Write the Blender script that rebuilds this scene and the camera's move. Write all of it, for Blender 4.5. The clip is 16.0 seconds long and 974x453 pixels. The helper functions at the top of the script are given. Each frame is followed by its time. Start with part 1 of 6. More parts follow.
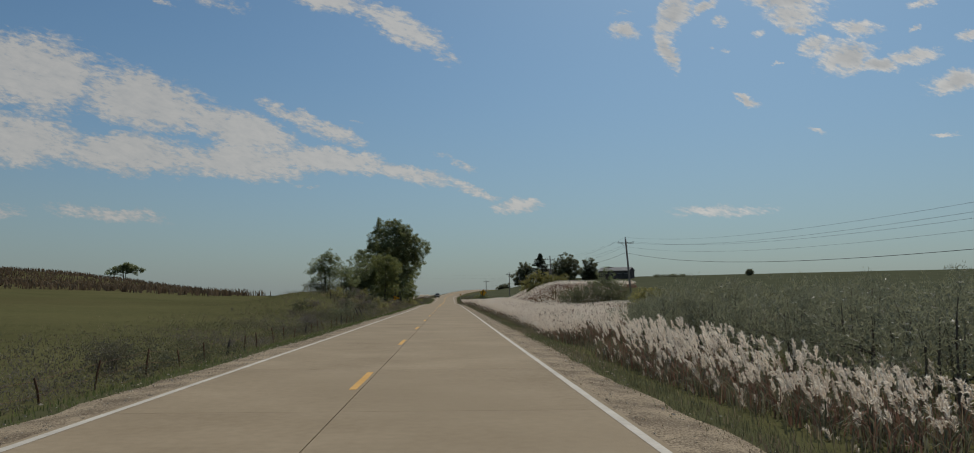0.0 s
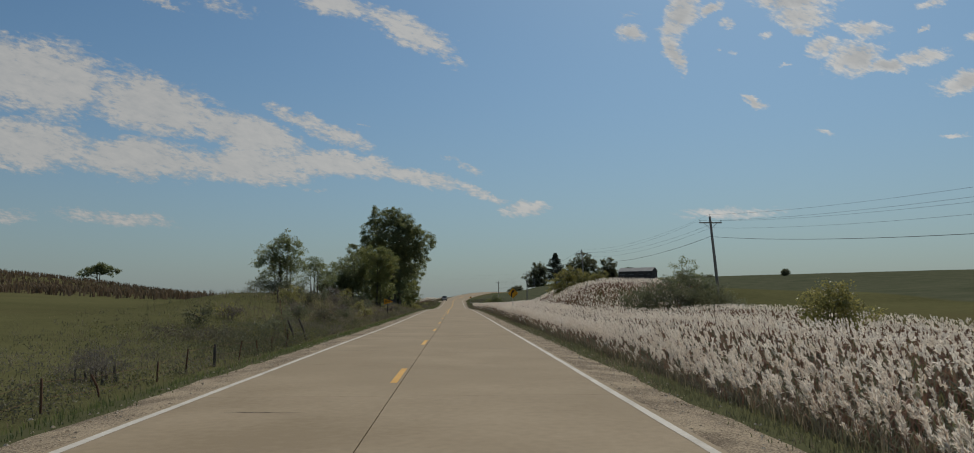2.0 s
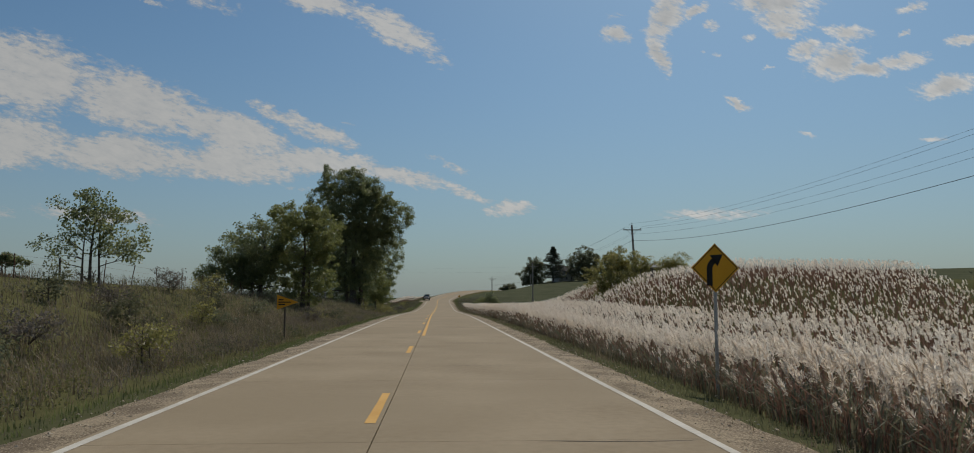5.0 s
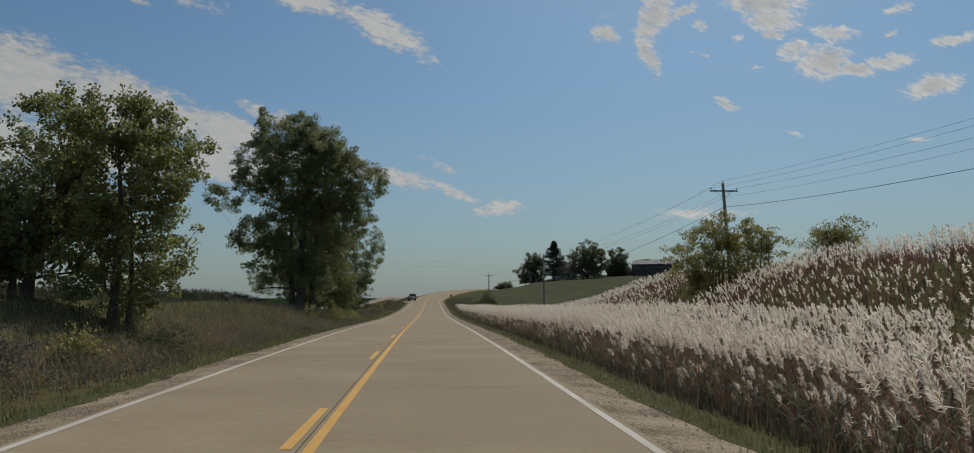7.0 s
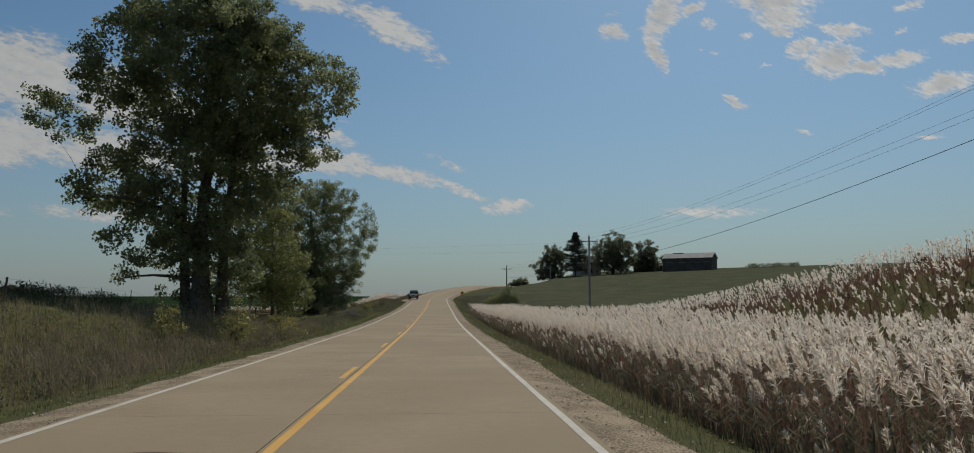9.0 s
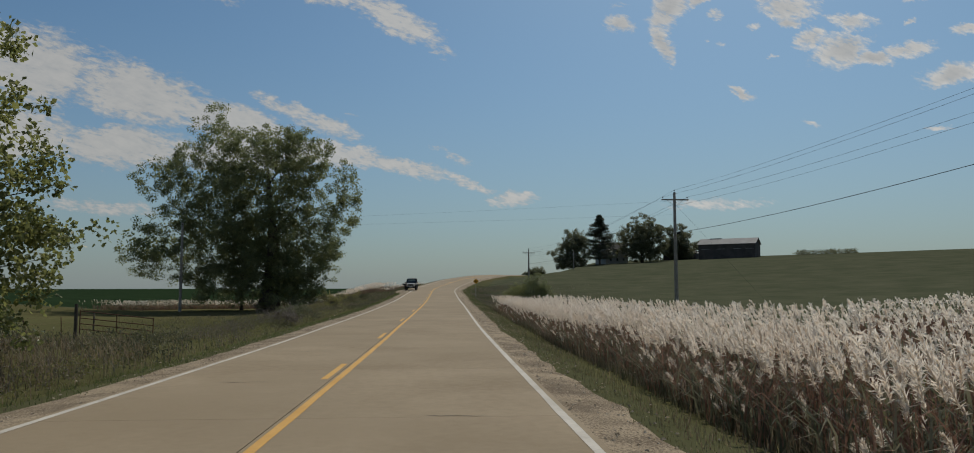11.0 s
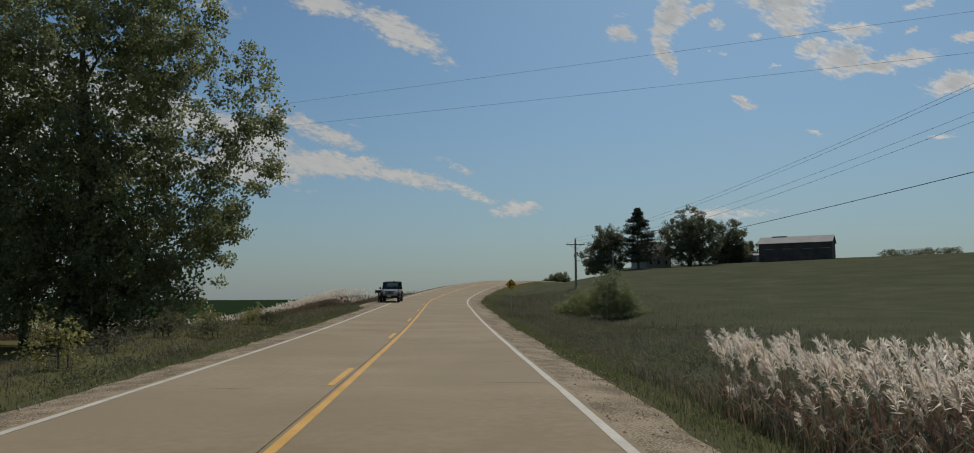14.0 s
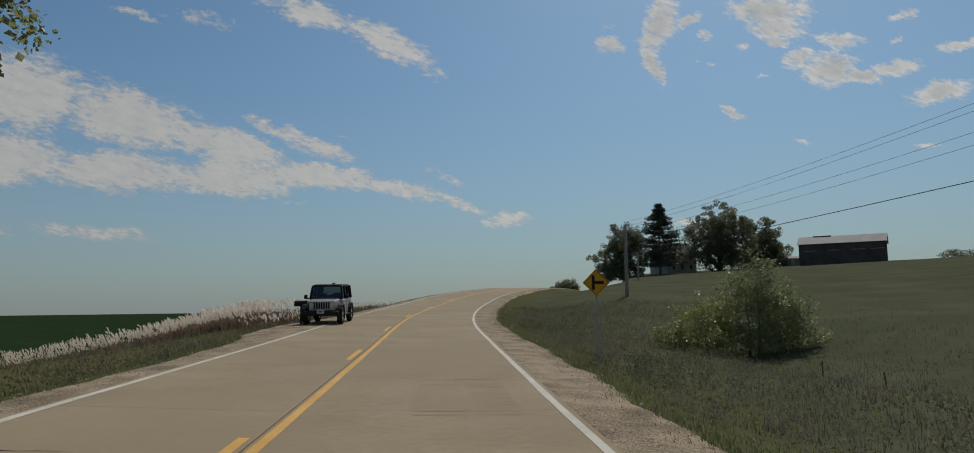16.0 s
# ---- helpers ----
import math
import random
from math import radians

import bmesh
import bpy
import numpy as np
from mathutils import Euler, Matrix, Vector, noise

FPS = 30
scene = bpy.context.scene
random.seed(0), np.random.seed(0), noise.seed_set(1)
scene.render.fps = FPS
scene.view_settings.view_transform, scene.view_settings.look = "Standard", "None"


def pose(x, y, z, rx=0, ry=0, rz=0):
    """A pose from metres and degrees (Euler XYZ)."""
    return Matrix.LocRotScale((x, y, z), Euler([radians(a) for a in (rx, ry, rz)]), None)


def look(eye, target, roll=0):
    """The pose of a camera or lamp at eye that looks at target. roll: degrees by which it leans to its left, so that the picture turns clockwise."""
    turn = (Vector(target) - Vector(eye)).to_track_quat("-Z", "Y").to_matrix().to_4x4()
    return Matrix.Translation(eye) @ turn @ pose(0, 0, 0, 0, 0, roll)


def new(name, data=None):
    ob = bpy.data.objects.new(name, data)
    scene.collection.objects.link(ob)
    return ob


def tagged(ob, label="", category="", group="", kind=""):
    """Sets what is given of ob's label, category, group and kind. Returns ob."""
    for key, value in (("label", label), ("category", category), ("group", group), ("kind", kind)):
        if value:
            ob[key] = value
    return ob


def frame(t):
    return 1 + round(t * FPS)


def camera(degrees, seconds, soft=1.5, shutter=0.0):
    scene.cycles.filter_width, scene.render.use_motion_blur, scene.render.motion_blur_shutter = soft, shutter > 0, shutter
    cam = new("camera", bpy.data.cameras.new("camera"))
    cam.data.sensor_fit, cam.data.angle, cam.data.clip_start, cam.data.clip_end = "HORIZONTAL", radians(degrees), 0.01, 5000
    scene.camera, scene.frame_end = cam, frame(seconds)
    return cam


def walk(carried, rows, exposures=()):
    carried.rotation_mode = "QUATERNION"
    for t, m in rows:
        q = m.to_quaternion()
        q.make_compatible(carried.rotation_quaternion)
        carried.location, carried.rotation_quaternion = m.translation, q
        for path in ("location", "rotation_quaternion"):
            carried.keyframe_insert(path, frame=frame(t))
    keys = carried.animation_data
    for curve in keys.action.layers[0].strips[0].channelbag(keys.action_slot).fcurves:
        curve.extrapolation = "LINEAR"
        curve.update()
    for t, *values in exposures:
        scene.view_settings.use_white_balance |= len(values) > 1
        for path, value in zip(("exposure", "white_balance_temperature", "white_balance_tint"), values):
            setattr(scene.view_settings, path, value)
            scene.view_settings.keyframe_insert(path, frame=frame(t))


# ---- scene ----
cam = camera(67.0, 16.0, soft=0.95)
PATH = [
    (0.0, pose(1.151, 0.000, 1.580, 95.306, 0.001, -3.007)),
    (0.5, pose(1.072, 8.688, 1.536, 95.439, 0.149, -2.834)),
    (1.0, pose(0.983, 17.367, 1.499, 95.500, 0.099, -2.645)),
    (1.5, pose(0.878, 26.036, 1.474, 95.529, 0.097, -2.471)),
    (2.0, pose(0.756, 34.703, 1.460, 95.540, 0.130, -2.431)),
    (2.5, pose(0.626, 43.380, 1.446, 95.532, 0.101, -2.462)),
    (3.0, pose(0.505, 52.084, 1.427, 95.518, 0.004, -2.567)),
    (3.5, pose(0.413, 60.851, 1.398, 95.513, -0.047, -2.737)),
    (4.0, pose(0.378, 69.703, 1.363, 95.510, -0.144, -3.003)),
    (4.5, pose(0.416, 78.610, 1.320, 95.506, -0.138, -3.333)),
    (7.0, pose(1.031, 125.130, 1.247, 95.495, 0.104, -4.419)),
    (7.5, pose(1.159, 134.860, 1.237, 95.477, 0.047, -4.392)),
    (8.0, pose(1.284, 144.612, 1.207, 95.457, 0.093, -4.210)),
    (8.5, pose(1.395, 154.389, 1.155, 95.378, 0.003, -4.017)),
    (9.0, pose(1.480, 164.123, 1.081, 95.368, 0.016, -3.838)),
    (11.5, pose(1.643, 210.820, 0.567, 94.712, 0.119, -3.240)),
    (12.0, pose(1.636, 219.639, 0.530, 94.773, 0.185, -3.093)),
    (12.5, pose(1.616, 228.333, 0.520, 94.897, 0.153, -3.003)),
    (13.0, pose(1.598, 236.920, 0.531, 95.065, 0.224, -2.985)),
    (13.5, pose(1.577, 245.393, 0.558, 95.318, 0.257, -3.008)),
    (14.0, pose(1.563, 253.776, 0.602, 95.568, 0.261, -3.107)),
    (14.5, pose(1.567, 262.090, 0.658, 95.843, 0.316, -3.265)),
    (15.0, pose(1.594, 270.361, 0.719, 96.006, 0.352, -3.427)),
    (15.5, pose(1.640, 278.590, 0.792, 96.177, 0.433, -3.598)),
    (16.0, pose(1.703, 286.804, 0.889, 96.397, 0.709, -3.793)),
]
walk(cam, PATH)
# ==== end of camera
# ---------- world, sun ----------
SUN_EL, SUN_AZ = 50.0, 24.0          # degrees above the horizon; degrees right of the road's heading (+y)


def make_world():
    w = bpy.data.worlds.new("sky")
    scene.world = w
    w.use_nodes = True
    nt = w.node_tree
    nd, lk = nt.nodes, nt.links
    nd.clear()

    def node(kind, **kw):
        n = nd.new(kind)
        for k, v in kw.items():
            n.inputs[k].default_value = v
        return n

    def m(op, a, b=0.0, c=0.0):
        n = nd.new("ShaderNodeMath")
        n.operation = op
        for i, v in enumerate((a, b, c)):
            if isinstance(v, (int, float)):
                n.inputs[i].default_value = v
            else:
                lk.new(v, n.inputs[i])
        return n.outputs[0]

    sky = nd.new("ShaderNodeTexSky")
    sky.sky_type = 'NISHITA'
    sky.sun_disc = False
    sky.sun_elevation, sky.sun_rotation = radians(SUN_EL), radians(SUN_AZ)
    sky.altitude, sky.air_density, sky.dust_density, sky.ozone_density = 300, 1.0, 1.4, 2.2
    co = nd.new("ShaderNodeTexCoord")
    sep = nd.new("ShaderNodeSeparateXYZ")
    lk.new(co.outputs["Generated"], sep.inputs[0])
    dx, dy, dz = sep.outputs
    fy = m('MAXIMUM', dy, 0.05)
    u, v = m('DIVIDE', dx, fy), m('DIVIDE', dz, fy)
    ahead = m('GREATER_THAN', dy, 0.3)
    # cloud deck as a plane far above: its texture thins towards the horizon
    up = m('ADD', m('MAXIMUM', dz, 0.0), 0.12)
    cx, cy = m('DIVIDE', dx, up), m('DIVIDE', dy, up)
    comb = nd.new("ShaderNodeCombineXYZ")
    lk.new(cx, comb.inputs[0]), lk.new(cy, comb.inputs[1])
    n1 = node("ShaderNodeTexNoise", Scale=9.0, Detail=8.0, Roughness=0.62, Distortion=0.3)
    n2 = node("ShaderNodeTexNoise", Scale=2.2, Detail=6.0, Roughness=0.6)
    n3 = node("ShaderNodeTexNoise", Scale=30.0, Detail=5.0, Roughness=0.6, Distortion=0.4)
    for n in (n1, n2, n3):
        lk.new(comb.outputs[0], n.inputs["Vector"])
    comb2 = nd.new("ShaderNodeCombineXYZ")
    lk.new(u, comb2.inputs[0]), lk.new(v, comb2.inputs[1])
    n4 = node("ShaderNodeTexNoise", Scale=16.0, Detail=7.0, Roughness=0.62, Distortion=0.2)
    lk.new(comb2.outputs[0], n4.inputs["Vector"])
    # warped coordinates give the clouds torn outlines
    wn = node("ShaderNodeTexNoise", Scale=22.0, Detail=6.0, Roughness=0.68)
    lk.new(comb2.outputs[0], wn.inputs["Vector"])
    wsep = nd.new("ShaderNodeSeparateXYZ")
    lk.new(wn.outputs["Color"], wsep.inputs[0])
    wu, wv = m('MULTIPLY_ADD', wsep.outputs[0], .040, m('SUBTRACT', u, .020)), m('MULTIPLY_ADD', wsep.outputs[1], .034, m('SUBTRACT', v, .017))
    # clouds: centre, half axes (tangents of angles), turn, density
    bank = [(-0.593, 0.304, 0.150, 0.0536, -8, 1), (-0.417, 0.263, 0.095, 0.0380, -13, 1), (-0.291, 0.225, 0.090, 0.0246, -15, 1), (-0.599, 0.208, 0.127, 0.0353, -4, 1),
            (-0.427, 0.190, 0.100, 0.0286, -4, 1), (-0.281, 0.179, 0.094, 0.0234, -3, 1), (-0.164, 0.184, 0.093, 0.0173, -7, 1), (-0.054, 0.167, 0.066, 0.0119, -12, 0.95),
            (0.037, 0.142, 0.045, 0.0064, -15, 0.8), (0.095, 0.122, 0.035, 0.0111, -1, 0.95)]
    streaks = [(-0.220, 0.248, 0.046, 0.0119, -20, 0.9), (-0.165, 0.221, 0.051, 0.0138, -17, 0.9), (-0.173, 0.412, 0.075, 0.0186, -13, 0.9), (-0.062, 0.369, 0.079, 0.0225, -24, 0.9),
            (-0.014, 0.339, 0.036, 0.0160, -33, 0.7), (-0.411, 0.407, 0.043, 0.0065, -18, 0.6), (-0.322, 0.403, 0.057, 0.0120, -9, 0.5), (-0.123, 0.234, 0.015, 0.0037, -9, 0.5),
            (-0.009, 0.189, 0.015, 0.0046, -15, 0.5), (0.019, 0.174, 0.019, 0.0074, -27, 0.6), (-0.415, 0.310, 0.011, 0.0036, -5, 0.45), (-0.454, 0.107, 0.089, 0.0115, -5, 0.75),
            (-0.594, 0.110, 0.042, 0.0122, 2, 0.7), (-0.189, 0.149, 0.018, 0.0036, -4, 0.5), (0.384, 0.117, 0.078, 0.0095, 2, 0.75)]
    puffs = [(0.319, 0.404, 0.051, 0.0240, -114, 1), (0.309, 0.343, 0.037, 0.0144, -68, 0.85), (0.247, 0.370, 0.025, 0.0124, -5, 0.9), (0.247, 0.395, 0.018, 0.0067, 6, 0.55),
            (0.364, 0.412, 0.024, 0.0089, 19, 0.9), (0.384, 0.390, 0.014, 0.0088, 3, 0.8), (0.396, 0.346, 0.013, 0.0059, 17, 0.6), (0.443, 0.374, 0.012, 0.0069, 18, 0.65),
            (0.486, 0.429, 0.074, 0.0235, -2, 1), (0.499, 0.402, 0.046, 0.0215, -1, 1), (0.496, 0.381, 0.022, 0.0107, -7, 0.9), (0.522, 0.357, 0.029, 0.0150, 20, 0.95),
            (0.584, 0.384, 0.042, 0.0128, -1, 0.9), (0.569, 0.342, 0.047, 0.0270, 17, 1)]
    small_puffs = [(0.620, 0.328, 0.036, 0.0128, 4, 1), (0.671, 0.342, 0.043, 0.0140, 12, 1), (0.734, 0.306, 0.056, 0.0180, 9, 1), (0.687, 0.422, 0.025, 0.0081, 10, 0.85),
            (0.673, 0.386, 0.013, 0.0051, 28, 0.75), (0.769, 0.378, 0.042, 0.0102, 11, 0.9), (0.419, 0.277, 0.022, 0.0076, -25, 0.9), (0.522, 0.230, 0.020, 0.0048, -10, 0.65),
            (0.707, 0.227, 0.025, 0.0039, 4, 0.65), (0.467, 0.327, 0.011, 0.0034, 3, 0.6), (0.371, 0.351, 0.006, 0.0039, 1, 0.55), (0.899, 0.394, 0.078, 0.0257, -15, 0.9),
            (0.862, 0.226, 0.055, 0.0080, 8, 0.7)]
    total = m('MULTIPLY', u, 0.0)
    heaped = total
    for x0, y0, a, b, turn, dens in puffs + small_puffs + bank + streaks:
        if (x0, y0) == bank[0][:2]:
            heaped = total
        c, s = math.cos(radians(turn)), math.sin(radians(turn))
        e = m('MULTIPLY_ADD', wu, c / a, m('MULTIPLY_ADD', wv, s / a, -(x0 * c + y0 * s) / a))
        f = m('MULTIPLY_ADD', wv, c / b, m('MULTIPLY_ADD', wu, -s / b, -(y0 * c - x0 * s) / b))
        r = m('MULTIPLY_ADD', e, e, m('MULTIPLY', f, f))
        total = m('MAXIMUM', total, m('MULTIPLY_ADD', r, -.60 * dens, dens * (1.10 if y0 < .31 and x0 < -.02 and b > .016 else 1)))
    total = m('MULTIPLY', total, ahead)
    away = m('MULTIPLY', m('SUBTRACT', 1.0, ahead), m('MAXIMUM', m('SUBTRACT', m('MULTIPLY', n2.outputs[0], 3.0), 1.2), 0.0))
    total = m('ADD', total, away)
    # fine ripples across the cloud bank
    comb3 = nd.new("ShaderNodeCombineXYZ")
    lk.new(m('ADD', m('MULTIPLY', u, .95), m('MULTIPLY', v, -.31)), comb3.inputs[0])
    lk.new(m('MULTIPLY', m('ADD', m('MULTIPLY', v, .95), m('MULTIPLY', u, .31)), 2.6), comb3.inputs[1])
    n5 = node("ShaderNodeTexNoise", Scale=34.0, Detail=5.0, Roughness=0.6, Distortion=0.5)
    lk.new(comb3.outputs[0], n5.inputs["Vector"])
    n6 = node("ShaderNodeTexNoise", Scale=88.0, Detail=4.0, Roughness=0.6, Distortion=0.3)
    lk.new(comb3.outputs[0], n6.inputs["Vector"])
    grain = m('MULTIPLY_ADD', n1.outputs[0], .35, m('MULTIPLY_ADD', n3.outputs[0], .35, m('MULTIPLY_ADD', n4.outputs[0], .5, m('MULTIPLY_ADD', n5.outputs[0], .7, m('MULTIPLY', n6.outputs[0], .6)))))
    shape = m('SUBTRACT', m('MULTIPLY_ADD', total, 1.75, m('MULTIPLY', grain, 2.7)), 3.92)
    cover = m('MULTIPLY', m('MINIMUM', m('MAXIMUM', m('MULTIPLY', shape, 1.15), 0.0), 1.0), m('MINIMUM', m('MAXIMUM', m('MULTIPLY', total, 2.2), 0.0), 1.0))
    # clouds: sunlit vapour, thicker parts a little greyer
    thick = m('MINIMUM', m('MAXIMUM', shape, 0.0), 1.0)
    cr = nd.new("ShaderNodeValToRGB")
    cr.color_ramp.elements[0].color = (*CLOUD_RIM, 1)
    cr.color_ramp.elements[1].color = (*CLOUD_CORE, 1)
    lk.new(m('MULTIPLY_ADD', thick, 0.55, m('MULTIPLY_ADD', n5.outputs[0], 1.1, m('MULTIPLY_ADD', n6.outputs[0], .5, -0.55))), cr.inputs[0])
    mix = nd.new("ShaderNodeMixRGB")
    lk.new(m('MULTIPLY', cover, 0.92), mix.inputs[0])
    # haze towards the horizon
    haze = nd.new("ShaderNodeMixRGB")
    hz = m('POWER', m('SUBTRACT', 1.0, m('MINIMUM', m('MAXIMUM', m('MULTIPLY', dz, 2.6), 0.0), 1.0)), 2.0)
    lk.new(m('MULTIPLY', hz, 0.75), haze.inputs[0])
    tint = nd.new("ShaderNodeMixRGB")
    tint.blend_type = 'MULTIPLY'
    tint.inputs[0].default_value = 1.0
    tint.inputs[2].default_value = (*SKY_TINT, 1)
    lk.new(sky.outputs[0], tint.inputs[1])
    lk.new(tint.outputs[0], haze.inputs[1])
    haze.inputs[2].default_value = (*HAZE, 1)
    lk.new(haze.outputs[0], mix.inputs[1])
    lit = nd.new("ShaderNodeMixRGB")
    lit.blend_type = 'MULTIPLY'
    lit.inputs[0].default_value = 1.0
    glow = m('MULTIPLY_ADD', m('MINIMUM', m('MAXIMUM', u, -.4), .5), .36, 1.01)
    # heaped clouds are seen from their shaded undersides: grey bellies, bright rims
    belly = m('MINIMUM', m('MAXIMUM', m('MULTIPLY_ADD', heaped, 2.0, m('MULTIPLY_ADD', n4.outputs[0], 2.6, -2.45)), 0.0), 1.0)
    shade = m('MULTIPLY', glow, m('MULTIPLY_ADD', belly, -.27, 1.07))
    grey = nd.new("ShaderNodeCombineXYZ")
    for k in range(3):
        lk.new(shade, grey.inputs[k])
    lk.new(cr.outputs[0], lit.inputs[1]), lk.new(grey.outputs[0], lit.inputs[2])
    lk.new(lit.outputs[0], mix.inputs[2])
    bg = nd.new("ShaderNodeBackground")
    bg.inputs[1].default_value = SKY_STRENGTH
    lk.new(mix.outputs[0], bg.inputs[0])
    out = nd.new("ShaderNodeOutputWorld")
    lk.new(bg.outputs[0], out.inputs[0])


SKY_STRENGTH = 0.10
SKY_TINT = (.45, .60, .645)
HAZE = (2.3, 2.64, 2.72)
CLOUD_RIM, CLOUD_CORE = (3.0, 3.22, 3.36), (4.5, 4.45, 4.27)
make_world()
sun = new("sun", bpy.data.lights.new("sun", 'SUN'))
sun.data.energy, sun.data.angle, sun.data.color = 2.6, radians(0.6), (1.0, 0.94, 0.84)
sun.matrix_world = look((math.sin(radians(SUN_AZ)) * math.cos(radians(SUN_EL)), math.cos(radians(SUN_AZ)) * math.cos(radians(SUN_EL)),
                         math.sin(radians(SUN_EL))), (0, 0, 0))

# ---------- materials ----------


def mat(name, c1, c2, rough=0.8, scale=3.0, fine=40.0, bump=0.0, bump_scale=60.0, metal=0.0, translucent=0.0, island=0.0, per_object=0.0, c3=None, spec=0.12, coords="Object", grain=.55):
    """A surface whose colour wanders between c1 and c2 at two scales; c3: a third tone in broad patches."""
    M = bpy.data.materials.new(name)
    M.use_nodes = True
    nt = M.node_tree
    nd, lk = nt.nodes, nt.links
    b = nd["Principled BSDF"]
    b.inputs["Roughness"].default_value, b.inputs["Metallic"].default_value = rough, metal
    b.inputs["Specular IOR Level"].default_value = spec
    co = nd.new("ShaderNodeNewGeometry") if coords == "World" else nd.new("ShaderNodeTexCoord")
    vec = co.outputs["Position"] if coords == "World" else co.outputs["Object"]
    a = nd.new("ShaderNodeTexNoise")
    a.inputs["Scale"].default_value, a.inputs["Detail"].default_value = scale, 5.0
    f = nd.new("ShaderNodeTexNoise")
    f.inputs["Scale"].default_value, f.inputs["Detail"].default_value = fine, 4.0
    lk.new(vec, a.inputs["Vector"]), lk.new(vec, f.inputs["Vector"])
    add = nd.new("ShaderNodeMath")
    add.operation = 'MULTIPLY_ADD'
    lk.new(f.outputs[0], add.inputs[0])
    add.inputs[1].default_value = grain
    lk.new(a.outputs[0], add.inputs[2])
    nrm = nd.new("ShaderNodeMath")
    nrm.operation = 'DIVIDE'
    lk.new(add.outputs[0], nrm.inputs[0])
    nrm.inputs[1].default_value = 1 + grain
    val = nrm.outputs[0]
    if island or per_object:
        src = nd.new("ShaderNodeNewGeometry").outputs["Random Per Island"] if island else nd.new("ShaderNodeObjectInfo").outputs["Random"]
        mm = nd.new("ShaderNodeMath")
        mm.operation = 'MULTIPLY_ADD'
        lk.new(src, mm.inputs[0])
        mm.inputs[1].default_value = (island or per_object) * .65
        lk.new(val, mm.inputs[2])
        sb = nd.new("ShaderNodeMath")
        sb.operation = 'SUBTRACT'
        lk.new(mm.outputs[0], sb.inputs[0])
        sb.inputs[1].default_value = (island or per_object) * .325
        val = sb.outputs[0]
    ramp = nd.new("ShaderNodeValToRGB")
    e = ramp.color_ramp.elements
    e[0].position, e[1].position = .34, .66
    e[0].color, e[1].color = (*c1, 1), (*c2, 1)
    lk.new(val, ramp.inputs[0])
    col = ramp.outputs[0]
    if c3:
        p = nd.new("ShaderNodeTexNoise")
        p.inputs["Scale"].default_value, p.inputs["Detail"].default_value = scale * 0.28, 3.0
        lk.new(vec, p.inputs["Vector"])
        r2 = nd.new("ShaderNodeMapRange")
        r2.inputs[1].default_value, r2.inputs[2].default_value = 0.46, 0.66
        lk.new(p.outputs[0], r2.inputs[0])
        mx = nd.new("ShaderNodeMixRGB")
        lk.new(r2.outputs[0], mx.inputs[0]), lk.new(col, mx.inputs[1])
        mx.inputs[2].default_value = (*c3, 1)
        col = mx.outputs[0]
    lk.new(col, b.inputs["Base Color"])
    if bump:
        bn = nd.new("ShaderNodeTexNoise")
        bn.inputs["Scale"].default_value, bn.inputs["Detail"].default_value = bump_scale, 4.0
        lk.new(vec, bn.inputs["Vector"])
        bp = nd.new("ShaderNodeBump")
        bp.inputs["Strength"].default_value, bp.inputs["Distance"].default_value = bump, 0.02
        lk.new(bn.outputs[0], bp.inputs["Height"]), lk.new(bp.outputs[0], b.inputs["Normal"])
    if translucent:
        tr = nd.new("ShaderNodeBsdfTranslucent")
        lk.new(col, tr.inputs[0])
        ms = nd.new("ShaderNodeMixShader")
        ms.inputs[0].default_value = translucent
        lk.new(b.outputs[0], ms.inputs[1]), lk.new(tr.outputs[0], ms.inputs[2])
        lk.new(ms.outputs[0], nd["Material Output"].inputs[0])
    return M


CONCRETE = mat("road concrete", (.245, .188, .118), (.33, .26, .172), .85, .45, 7, .25, 90, per_object=.10, coords="World", c3=(.272, .212, .136))
GROOVE = mat("worn groove concrete", (.242, .186, .117), (.326, .256, .169), .9, 3, 20, coords="World")
TAR = mat("joint tar", (.035, .03, .027), (.06, .05, .045), .7)
WHITE_PAINT = mat("white road paint", (.43, .39, .325), (.60, .555, .475), .7, 1.2, 14, .2, 60, coords="World")
YELLOW_PAINT = mat("yellow road paint", (.55, .30, .075), (.65, .385, .12), .7, 1.2, 14, .2, 60, coords="World")
GRAVEL = mat("shoulder gravel", (.14, .105, .07), (.37, .295, .20), .95, 1.2, 34, 1.0, 36, coords="World", grain=1.6)
STONE = mat("gravel stones", (.34, .28, .20), (.60, .52, .41), .9, 8, 50, island=.6, translucent=.35)
GRASS = mat("verge grass", (.10, .10, .052), (.185, .178, .088), .75, .6, 5, island=.35, translucent=.55, coords="World", spec=.35)
GRASS_GREEN = mat("fresh green grass", (.085, .105, .038), (.165, .185, .066), .75, .8, 5, island=.35, translucent=.55, coords="World", spec=.35)
DRY = mat("dry tall grass", (.17, .135, .085), (.33, .265, .175), .8, .5, 5, island=.35, translucent=.35, coords="World", spec=.35)
WEED = mat("weed leaves", (.085, .09, .05), (.175, .17, .088), .75, .4, 4, island=.4, translucent=.35, coords="World", c3=(.145, .12, .09), spec=.35)
